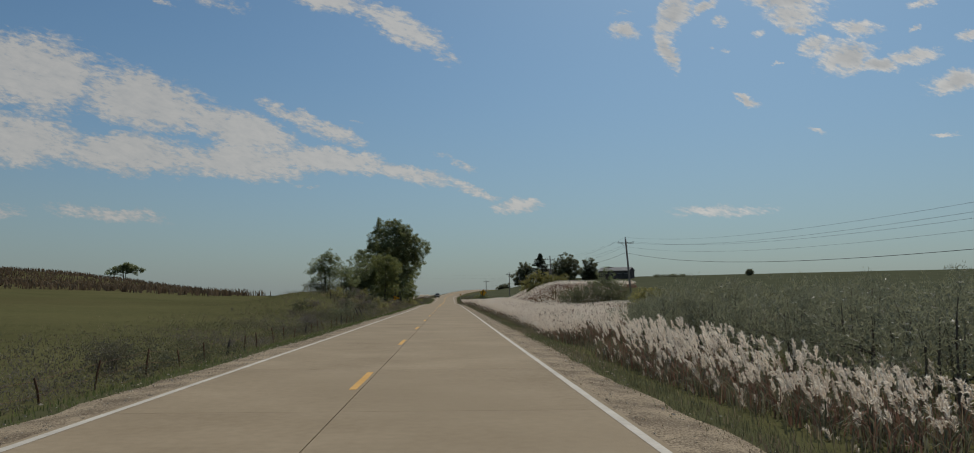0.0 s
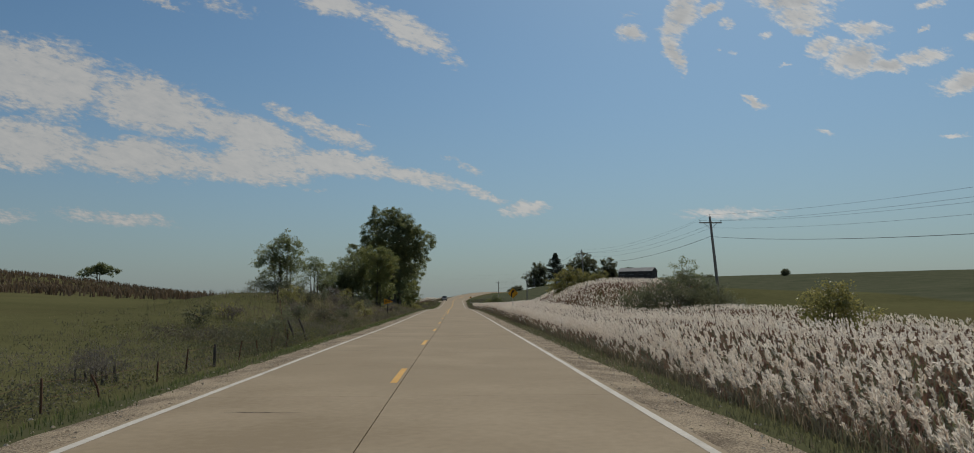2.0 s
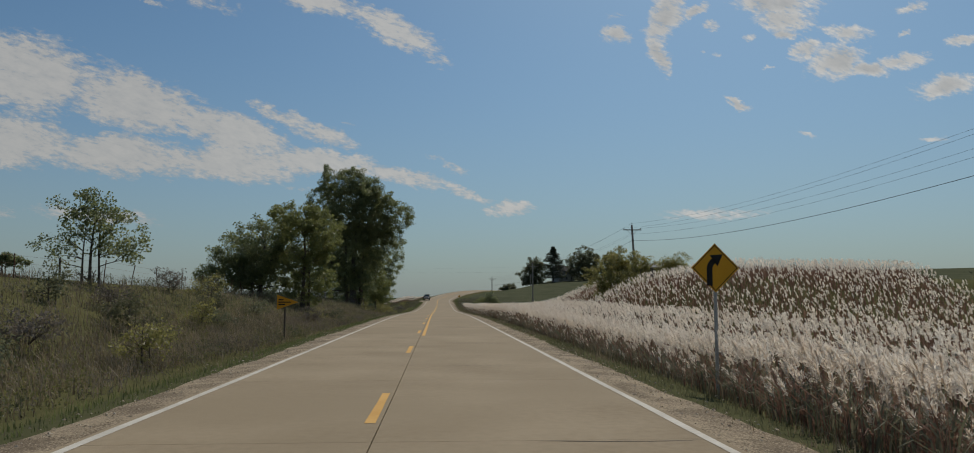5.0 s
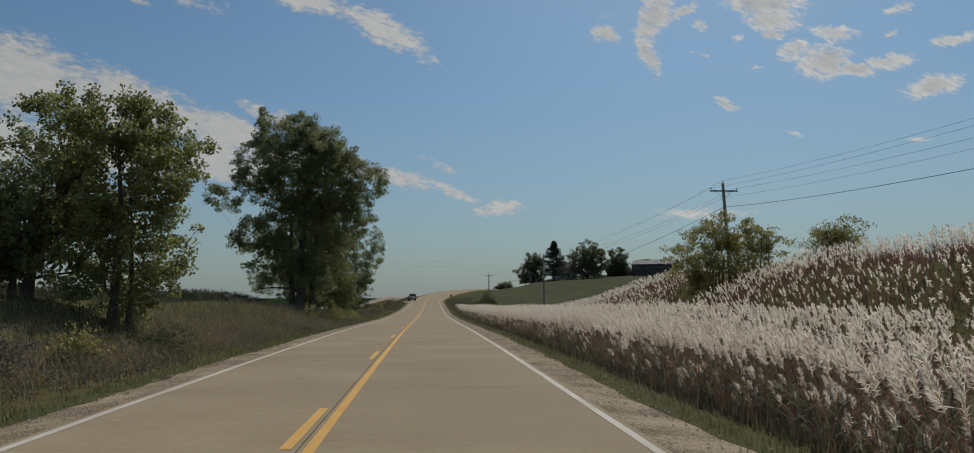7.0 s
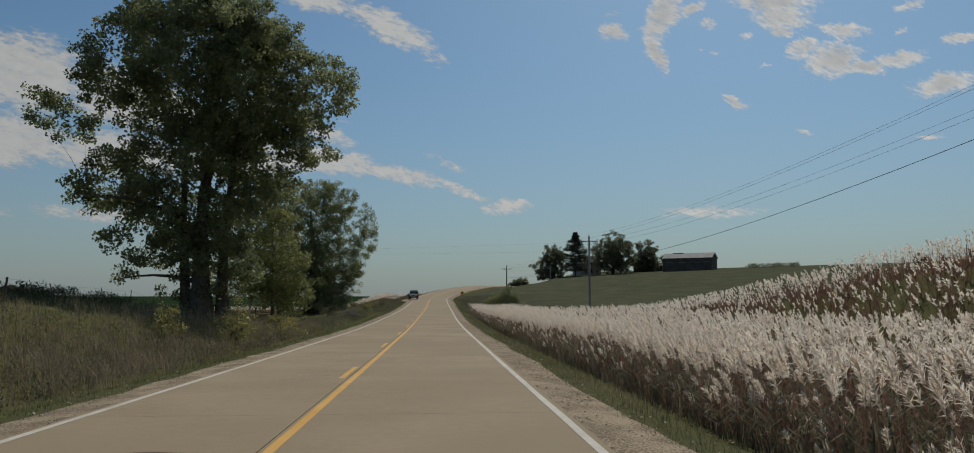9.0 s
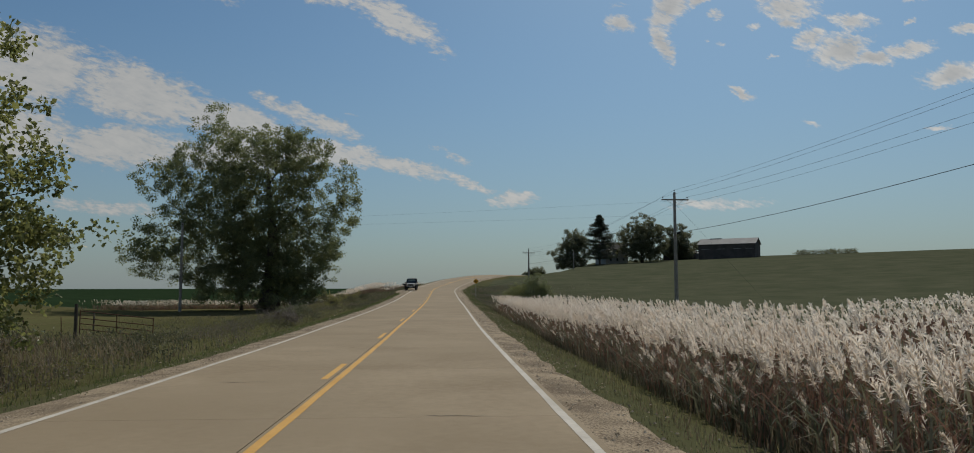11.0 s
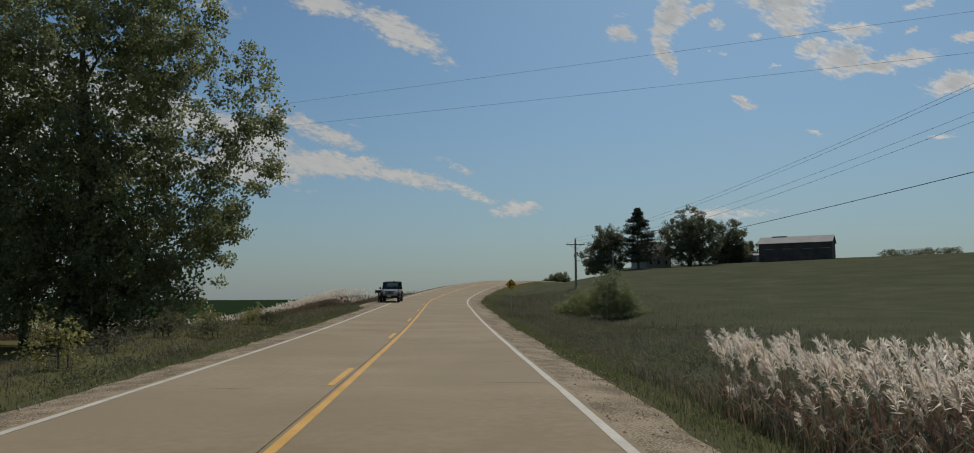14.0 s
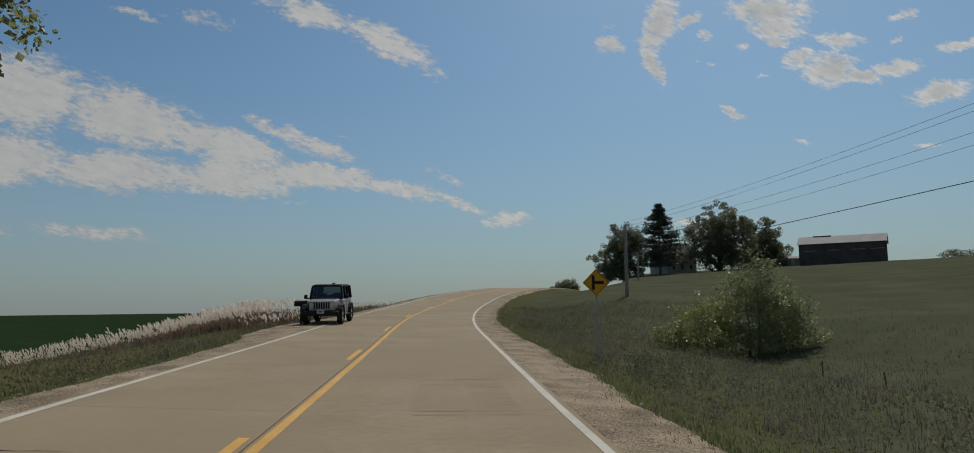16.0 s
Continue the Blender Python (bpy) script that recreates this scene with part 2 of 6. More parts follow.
WEED_YELLOW = mat("yellowing weeds", (.12, .125, .05), (.23, .215, .08), .75, .5, 4, island=.45, translucent=.4, coords="World", spec=.35)
WEED_DEAD = mat("withered weeds", (.14, .12, .10), (.25, .215, .175), .85, .5, 4, island=.4, translucent=.3, coords="World", spec=.05)
# crop edge leaves: base colour darkened to a shadow tone
CROP_SHADED = mat("crop leaves in shadow tone", (.035, .048, .026), (.078, .095, .048), .7, .4, 4, island=.35, translucent=.35, coords="World", spec=.35)
HAY = mat("hay field grass", (.072, .08, .044), (.142, .142, .082), .8, .3, 4, island=.35, translucent=.4, coords="World", spec=.35)
LEAF = mat("cottonwood leaves", (.14, .165, .08), (.27, .285, .125), .42, .35, 3, island=.35, translucent=.60, spec=.5)
LEAF_YELLOW = mat("yellowing leaves", (.19, .185, .06), (.37, .325, .115), .42, .4, 3, island=.4, translucent=.56, spec=.5)
LEAF_OLIVE = mat("olive leaves", (.15, .168, .06), (.30, .305, .105), .42, .4, 3, island=.4, translucent=.56, spec=.5)
LEAF_DARK = mat("dark shrub leaves", (.115, .125, .072), (.215, .215, .12), .5, .4, 3, island=.35, translucent=.56, spec=.3)
NEEDLE = mat("conifer needles", (.045, .057, .036), (.10, .11, .06), .5, .5, 3, island=.3, translucent=.35, spec=.5)
BARK = mat("grey brown bark", (.07, .058, .045), (.16, .135, .11), .95, 4, 22, .8, 14)
WILLOW = mat("willow leaves", (.15, .16, .105), (.27, .265, .165), .45, .4, 3, island=.4, translucent=.56, spec=.5)
PLUME = mat("silvery plumes", (.73, .63, .52), (.93, .86, .76), .9, .8, 6, island=.3, translucent=.62, spec=.05, coords="World")
STALK = mat("reddish stalks", (.16, .088, .062), (.31, .185, .13), .8, .8, 6, island=.4, translucent=.3, coords="World")
BLADE = mat("pampas blades", (.115, .122, .075), (.235, .215, .14), .75, .5, 5, island=.4, translucent=.35, coords="World")
POLE_WOOD = mat("weathered pole wood", (.21, .185, .155), (.35, .31, .265), .9, 2.5, 30, .6, 18)
WIRE = mat("dark cable", (.03, .03, .032), (.05, .05, .05), .6)
STEEL = mat("galvanised steel", (.30, .30, .29), (.42, .42, .40), .5, 6, 40, metal=.6)
CERAMIC = mat("brown insulator", (.08, .05, .04), (.12, .08, .06), .3)
SIGN_YELLOW = mat("yellow sign sheeting", (.62, .30, .02), (.70, .36, .03), .45, 2, 30)
SIGN_ORANGE = mat("amber sign sheeting", (.66, .27, .02), (.74, .33, .03), .45, 2, 30)
BLACK = mat("black sign ink", (.015, .014, .013), (.03, .028, .026), .55)
POST_WOOD = mat("fence post wood", (.06, .05, .04), (.13, .11, .09), .95, 5, 40, .5, 20)
RUST = mat("rusty steel", (.10, .055, .035), (.18, .10, .06), .8, 9, 50, metal=.3)
for M_, lo_, hi_ in ((GRAVEL, .43, .57), (WEED, .40, .60), (DRY, .40, .60)):
    for n_ in M_.node_tree.nodes:
        if n_.type == 'VALTORGB':
            n_.color_ramp.elements[0].position, n_.color_ramp.elements[1].position = lo_, hi_
CORN = mat("ripe corn", (.105, .072, .046), (.20, .145, .09), .85, .2, 3, island=.3, translucent=.3, coords="World")

# ---------- helpers for meshes ----------
rng = np.random.default_rng(7)


def link(name, mesh, material, parent=None, label=""):
    ob = new(name, mesh)
    for mt in (material if isinstance(material, (list, tuple)) else [material]):
        mesh.materials.append(mt)
    if parent is not None:
        ob.parent = parent
    if label:
        ob["label"] = label
    return ob


def part(name, bm, material, parent=None, label=""):
    me = bpy.data.meshes.new(name)
    bm.to_mesh(me)
    bm.free()
    return link(name, me, material, parent, label)


def thing(name, label, category, at=(0, 0, 0), turn=0.0, group="", kind=""):
    ob = new(name)
    ob.empty_display_size = 0.2
    ob.matrix_world = pose(*at, 0, 0, turn)
    return tagged(ob, label, category, group, kind)


def mesh_np(name, V, F, smooth=False, mats=None):
    """A mesh from an array of vertices and arrays of faces (each n x k, all of one size k)."""
    me = bpy.data.meshes.new(name)
    F = [np.asarray(f, dtype=np.int32) for f in (F if isinstance(F, list) else [F]) if len(f)]
    me.vertices.add(len(V))
    me.vertices.foreach_set("co", np.asarray(V, dtype=np.float32).ravel())
    loops = np.concatenate([f.ravel() for f in F])
    totals = np.concatenate([np.full(len(f), f.shape[1], dtype=np.int32) for f in F])
    starts = np.concatenate([[0], np.cumsum(totals)[:-1]]).astype(np.int32)
    me.loops.add(len(loops))
    me.loops.foreach_set("vertex_index", loops)
    me.polygons.add(len(totals))
    me.polygons.foreach_set("loop_start", starts)
    me.polygons.foreach_set("loop_total", totals)
    if mats is not None:
        me.polygons.foreach_set("material_index", np.asarray(mats, dtype=np.int32))
    me.update(calc_edges=True)
    me.validate()
    me.polygons.foreach_set("use_smooth", np.full(len(totals), bool(smooth)))
    return me


class Batch:
    """Many small pieces joined into one mesh."""

    def __init__(self):
        self.V, self.Q, self.T, self.mq, self.mt, self.n = [], [], [], [], [], 0

    def strips(self, C, W, side, m=0):
        """Tapered ribbons: C (n, k, 3) centre lines, W (k,) or (n, k) half widths, side (n, 3) the way across. The last width makes the tip."""
        n, k, _ = C.shape
        W = np.broadcast_to(W, (n, k))
        L = C - side[:, None, :] * W[:, :, None]
        Rr = C + side[:, None, :] * W[:, :, None]
        V = np.concatenate([L[:, :-1], Rr[:, :-1], C[:, -1:]], 1)          # (n, 2(k-1)+1, 3)
        per = 2 * (k - 1) + 1
        base = self.n + np.arange(n)[:, None] * per
        for i in range(k - 2):
            self.Q.append(np.concatenate([base + i, base + k - 1 + i, base + k + i, base + i + 1], 1))
            self.mq.append(np.full(n, m))
        self.T.append(np.concatenate([base + k - 2, base + 2 * k - 3, base + 2 * k - 2], 1))
        self.mt.append(np.full(n, m))
        self.V.append(V.reshape(-1, 3))
        self.n += n * per

    def quads(self, P, m=0):
        """P (n, 4, 3)."""
        n = len(P)
        self.Q.append(self.n + np.arange(n * 4).reshape(n, 4))
        self.mq.append(np.full(n, m))
        self.V.append(P.reshape(-1, 3))
        self.n += n * 4

    def mesh(self, name, smooth=False):
        V = np.concatenate(self.V)
        F, M = [], []
        if self.Q:
            F.append(np.concatenate(self.Q)), M.append(np.concatenate(self.mq))
        if self.T:
            F.append(np.concatenate(self.T)), M.append(np.concatenate(self.mt))
        return mesh_np(name, V, F, smooth, np.concatenate(M))


def unit(a):
    return a / np.maximum(np.linalg.norm(a, axis=-1, keepdims=True), 1e-9)


def smooth01(t):
    t = np.clip(t, 0, 1)
    return t * t * (3 - 2 * t)


def fbm(x, y, f, seed=0.0):
    """Cheap smooth wandering in -1..1."""
    return (np.sin(x * f * 1.3 + 1.7 * np.sin(y * f * .9 + seed) + seed) + np.sin(y * f * 1.1 + 2.1 * np.sin(x * f * .7 + 2 * seed) + 1.3 * seed)
            + .5 * np.sin((x + y) * f * 2.3 + seed * 3)) / 2.5


# ---------- the road's line and the lie of the land ----------
BEND_S, BEND_R, BEND_A = 318.0, 210.0, radians(16)
PROFILE_S = [-200, 0, 35, 61, 79, 125, 145, 164, 187, 211, 228, 245, 262, 279, 287, 295, 308, 321, 337, 348, 370, 394, 420, 450, 520, 620]
PROFILE_Z = [.6, 0, -.12, -.18, -.26, -.33, -.37, -.50, -.80, -1.07, -1.12, -1.05, -.92, -.79, -.69, -.52, -.20, .15, .78, 1.27, 2.65, 3.85, 4.45, 4.7, 4.4, 3]
HALF = 3.43                                  # from the road's middle to its edge lines
JOINT_D = -.31                               # the joint between the two lanes' slabs
_ps = np.linspace(-200, 620, 1641)
_pz = np.interp(_ps, PROFILE_S, PROFILE_Z)
_k = np.hanning(31)
_pz = np.convolve(np.pad(_pz, 15, mode="edge"), _k / _k.sum(), mode="valid")


def road_z(s):
    return np.interp(s, _ps, _pz)


def shift(s):
    """How far the road's middle strays from its straight line."""
    return np.interp(s, [0, 50, 80, 100, 140, 165, 215, 235, 265], [-.06, .02, .10, .08, -.06, -.15, -.18, -.18, 0])


def road_top(s, d):
    """The road's surface: its outer edge rises and its inner edge falls towards the bend."""
    s, d = np.asarray(s, float), np.asarray(d, float)
    lift = np.interp(s, [255, 272, 285, 298, 312, 335], [0, .07, .14, .16, .11, .08])
    fall = np.interp(s, [283, 300, 340], [0, .06, .06])
    return road_z(s) + (lift * np.clip(JOINT_D - d, 0, 4.1) - fall * np.clip(d - JOINT_D, 0, 4.7)) / HALF


def road_at(s, d):
    """The plan point at s along the road and d to the right of its middle."""
    s, d = np.asarray(s, float), np.asarray(d, float) + shift(s)
    a = np.clip((s - BEND_S) / BEND_R, 0, BEND_A)
    rest = np.maximum(s - BEND_S - BEND_R * BEND_A, 0)
    x = BEND_R * (1 - np.cos(a)) + rest * np.sin(a) + d * np.cos(a)
    y = np.minimum(s, BEND_S) + BEND_R * np.sin(a) + rest * np.cos(a) - d * np.sin(a)
    return x, y


def road_sd(x, y):
    phi = np.arctan2(y - BEND_S, BEND_R - x)
    arc_s, arc_d = BEND_S + BEND_R * phi, BEND_R - np.hypot(x - BEND_R, y - BEND_S)
    ex, ey = BEND_R * (1 - math.cos(BEND_A)), BEND_S + BEND_R * math.sin(BEND_A)
    tx, ty = math.sin(BEND_A), math.cos(BEND_A)
    end_s, end_d = BEND_S + BEND_R * BEND_A + (x - ex) * tx + (y - ey) * ty, (x - ex) * ty - (y - ey) * tx
    s = np.where(y < BEND_S, y, np.where(phi > BEND_A, end_s, arc_s))
    d = np.where(y < BEND_S, x, np.where(phi > BEND_A, end_d, arc_d))
    return s, d - shift(s)


def land(x, y):
    """Height of the natural ground away from the road."""
    # right: farm hill, roadside bank
    t = np.clip((0.66 * np.maximum(y - 290, 0) + 0.85 * np.maximum(x - 40, 0)) / 200, 0, 9)
    hill = 17.2 * (1 - np.exp(-t ** 1.2 * 1.15 - .35 * t ** 4))
    hill = np.where(y > 620, hill * np.exp(-((y - 620) / 300) ** 2), hill)
    bank = 3.5 * smooth01((x - 15) / 9) * (1 - .6 * smooth01((x - 36) / 30)) * smooth01((y - 116) / 32) * (1 - smooth01((y - 188) / 50)) + .45 * smooth01((x - 17) / 10) * smooth01((y - 70) / 30) * (1 - smooth01((y - 120) / 40))
    base = -.55 - .7 * smooth01((y - 150) / 60) * (1 - smooth01((y - 330) / 60))
    gully = 2.1 * np.exp(-((x - 22.0) / 4.0) ** 2 - ((y - 177.5) / 6.0) ** 2)
    swale = 1.25 * np.exp(-((x - 15.0) / 6.5) ** 2 - ((y - 318.0) / 17.0) ** 2)
    right = base + hill + bank - gully - swale
    # left: corn ridge, fence bank, low waterway
    ridge = 15.0 * np.exp(-((x + 195) / 90) ** 2 - (np.where(y < 330, (y - 330) / 150, (y - 330) / 85)) ** 2)
    lbank = (2.3 - 1.15 * smooth01((y - 132) / 45)) * np.exp(-((x + 18) / 6.5) ** 2) * smooth01((y - 76) / 26) * (1 - .85 * smooth01((y - 185) / 42))
    slope = .035 * np.clip(-x - 14, 0, 60) * (1 - smooth01((y - 190) / 60))
    steep = smooth01((y - 208) / 28) * (1 - smooth01((y - 268) / 24))
    low = -2.4 * np.maximum(smooth01((y - 215) / 75), .8 * steep) * smooth01((-x - 7 + .6 * steep) / (14 - 8.5 * steep)) * (1 - .45 * smooth01((y - 480) / 200))
    left = -.45 + ridge + lbank + slope + low
    side = road_sd(x, y)[1]
    z = np.where(side > 0, right, left)
    far = np.hypot(x, y - 200)
    return z + .12 * fbm(x, y, .16, .4) + .9 * fbm(x, y, .012, 2.2) * smooth01((far - 300) / 500)


def ground_z(x, y):
    x, y = np.asarray(x, float), np.asarray(y, float)
    s, d = road_sd(x, y)
    a = np.abs(d)
    rz = road_z(s)
    sec = np.interp(a, [0, 3.45, 3.9, 5.0, 6.4, 7.6, 9.5, 14], [-.16, -.16, -.05, -.12, -.55, -.72, -.7, -.6])
    # land height counts from beside the road, so that far up the hill it joins the rising road smoothly
    n = land(x, y)
    up = np.where((s > 300) & (d < 0), smooth01((s - 300) / 40) * (rz + .7) * np.exp(-(a / 13) ** 2), 0)
    deep = np.where(d < 0, smooth01((s - 208) / 28) * (1 - smooth01((s - 268) / 24)), 0)
    w = smooth01((a - 6.5) / (np.where(d > 0, 9.0, 8.0) - 2.5 * deep))
    return (1 - w) * (road_top(s, d) + sec) + w * (n + up * w)


def make_ground():
    xs = np.concatenate([-np.geomspace(2600, 62, 26), np.arange(-60, -22, 2.0), np.arange(-22, 52, .7), np.arange(52, 120, 3.5), np.geomspace(122, 2600, 26)])
    ys = np.concatenate([-np.geomspace(900, 34, 12), np.arange(-32, 460, 2.2), np.geomspace(462, 3200, 40)])
    X, Y = np.meshgrid(xs, ys)
    Z = ground_z(X, Y)
    V = np.stack([X, Y, Z], -1).reshape(-1, 3)
    w, h = len(xs), len(ys)
    i = (np.arange(h - 1)[:, None] * w + np.arange(w - 1)[None, :]).reshape(-1, 1)
    me = mesh_np("ground", V, np.concatenate([i, i + 1, i + w + 1, i + w], 1), True)
    # land cover: 0 meadow, .33 dark hay field, .66 dark green crop, 1 mown verge
    cover = np.full(X.shape, 0.0)
    s, d = road_sd(X, Y)
    cover = np.where((d > 13) & (Y > 205), .33, cover)
    cover = np.where((d > 60), .33, cover)
    cover = np.where((d > 6.0) & (Y > 258), .33, cover)
    cover = np.where((d < -24) & (Y > 345), .66, cover)
    cover = np.where((d < -40) & (Y > 300 + .35 * (-X - 40)) & (X > -150), .66, cover)
    # mown green strips beside the shoulders, fading into the rough
    wide = np.where(d < 0, 6.2, 5.6 + 2.2 * smooth01((s - 262) / 20)) + .5 * fbm(s, d * .3, .25, 5.0)
    lawn = np.clip(1 - (np.abs(d) - wide + 1.1) / 2.2, 0, 1) * (1 - smooth01((s - 345) / 40)) * (s > -20)
    la = me.attributes.new("lawn", 'FLOAT', 'POINT')
    la.data.foreach_set("value", lawn.ravel().astype(np.float32))
    att = me.attributes.new("cover", 'FLOAT', 'POINT')
    att.data.foreach_set("value", cover.ravel().astype(np.float32))
    M = mat("meadow", (.070, .069, .031), (.122, .117, .053), .9, .045, 1.3, .6, 5.0, coords="World", c3=(.10, .086, .042), spec=0)
    nt = M.node_tree
    nd, lk = nt.nodes, nt.links
    b = nd["Principled BSDF"]
    old = b.inputs["Base Color"].links[0].from_socket
    a = nd.new("ShaderNodeAttribute")
    a.attribute_name = "cover"
    cur = old
    for lo, colour in ((.2, (.062, .071, .041)), (.52, (.016, .028, .013))):
        st = nd.new("ShaderNodeMapRange")
        st.inputs[1].default_value, st.inputs[2].default_value = lo - .08, lo + .08
        lk.new(a.outputs["Fac"], st.inputs[0])
        nz = nd.new("ShaderNodeTexNoise")
        nz.inputs["Scale"].default_value, nz.inputs["Detail"].default_value, nz.inputs["Roughness"].default_value = .16, 9, .68
        g = nd.new("ShaderNodeNewGeometry")
        lk.new(g.outputs["Position"], nz.inputs["Vector"])
        cc = nd.new("ShaderNodeMixRGB")
        cc.inputs[1].default_value, cc.inputs[2].default_value = (*colour, 1), ((.108, .108, .068, 1) if lo == .2 else (*[v * 1.6 for v in colour], 1))
        sh = nd.new("ShaderNodeMapRange")
        sh.inputs[1].default_value, sh.inputs[2].default_value = .3, .72
        lk.new(nz.outputs[0], sh.inputs[0]), lk.new(sh.outputs[0], cc.inputs[0])
        mx = nd.new("ShaderNodeMixRGB")
        lk.new(st.outputs[0], mx.inputs[0]), lk.new(cur, mx.inputs[1]), lk.new(cc.outputs[0], mx.inputs[2])
        cur = mx.outputs[0]
    la = nd.new("ShaderNodeAttribute")
    la.attribute_name = "lawn"
    nz = nd.new("ShaderNodeTexNoise")
    nz.inputs["Scale"].default_value, nz.inputs["Detail"].default_value, nz.inputs["Roughness"].default_value = 1.6, 6, .65
    g = nd.new("ShaderNodeNewGeometry")
    lk.new(g.outputs["Position"], nz.inputs["Vector"])
    ragged = nd.new("ShaderNodeMath")
    ragged.operation = 'MULTIPLY_ADD'
    lk.new(nz.outputs[0], ragged.inputs[0])
    ragged.inputs[1].default_value = .9
    lk.new(la.outputs["Fac"], ragged.inputs[2])
    rp = nd.new("ShaderNodeMapRange")
    rp.inputs[1].default_value, rp.inputs[2].default_value = .7, 1.15
    lk.new(ragged.outputs[0], rp.inputs[0])
    gc = nd.new("ShaderNodeMixRGB")
    gc.inputs[1].default_value, gc.inputs[2].default_value = (.060, .063, .032, 1), (.108, .106, .054, 1)
    lk.new(nz.outputs[0], gc.inputs[0])
    mx = nd.new("ShaderNodeMixRGB")
    lk.new(rp.outputs[0], mx.inputs[0]), lk.new(cur, mx.inputs[1]), lk.new(gc.outputs[0], mx.inputs[2])
    cur = mx.outputs[0]
    lk.new(cur, b.inputs["Base Color"])
    ob = link("ground", me, M)
    tagged(ob, "rolling green meadow and farm fields beside the road", "ground", kind="structure")


make_ground()


def ribbon(s0, s1, d0, d1, lift, step=2.0, thick=0.0, wob=0.0, seed=0.0):
    """A strip along the road: vertices and faces, with a skirt of that thickness."""
    n = max(2, int(math.ceil((s1 - s0) / step)) + 1)
    s = np.linspace(s0, s1, n)
    w0, w1 = d0 + wob * fbm(s, s * .37, 1.1, seed), d1 + wob * fbm(s, s * .41, 1.3, seed + 2)
    cols = []
    for d in (w0, w1):
        x, y = road_at(s, d)
        cols.append(np.stack([x, y, road_top(s, d) + lift], 1))
    if thick:
        cols = [cols[0] - (0, 0, thick), cols[0], cols[1], cols[1] - (0, 0, thick)]
    V = np.stack(cols, 1).reshape(-1, 3)
    k = len(cols)
    F = []
    for j in range(k - 1):
        i = np.arange(n - 1)[:, None] * k + j
        F.append(np.concatenate([i, i + 1, i + k + 1, i + k], 1))
    caps = np.array([[0, 1, 2, 3][::-1], [(n - 1) * k + q for q in range(4)]]) if thick else np.zeros((0, 4), int)
    return V, np.concatenate(F + [caps])


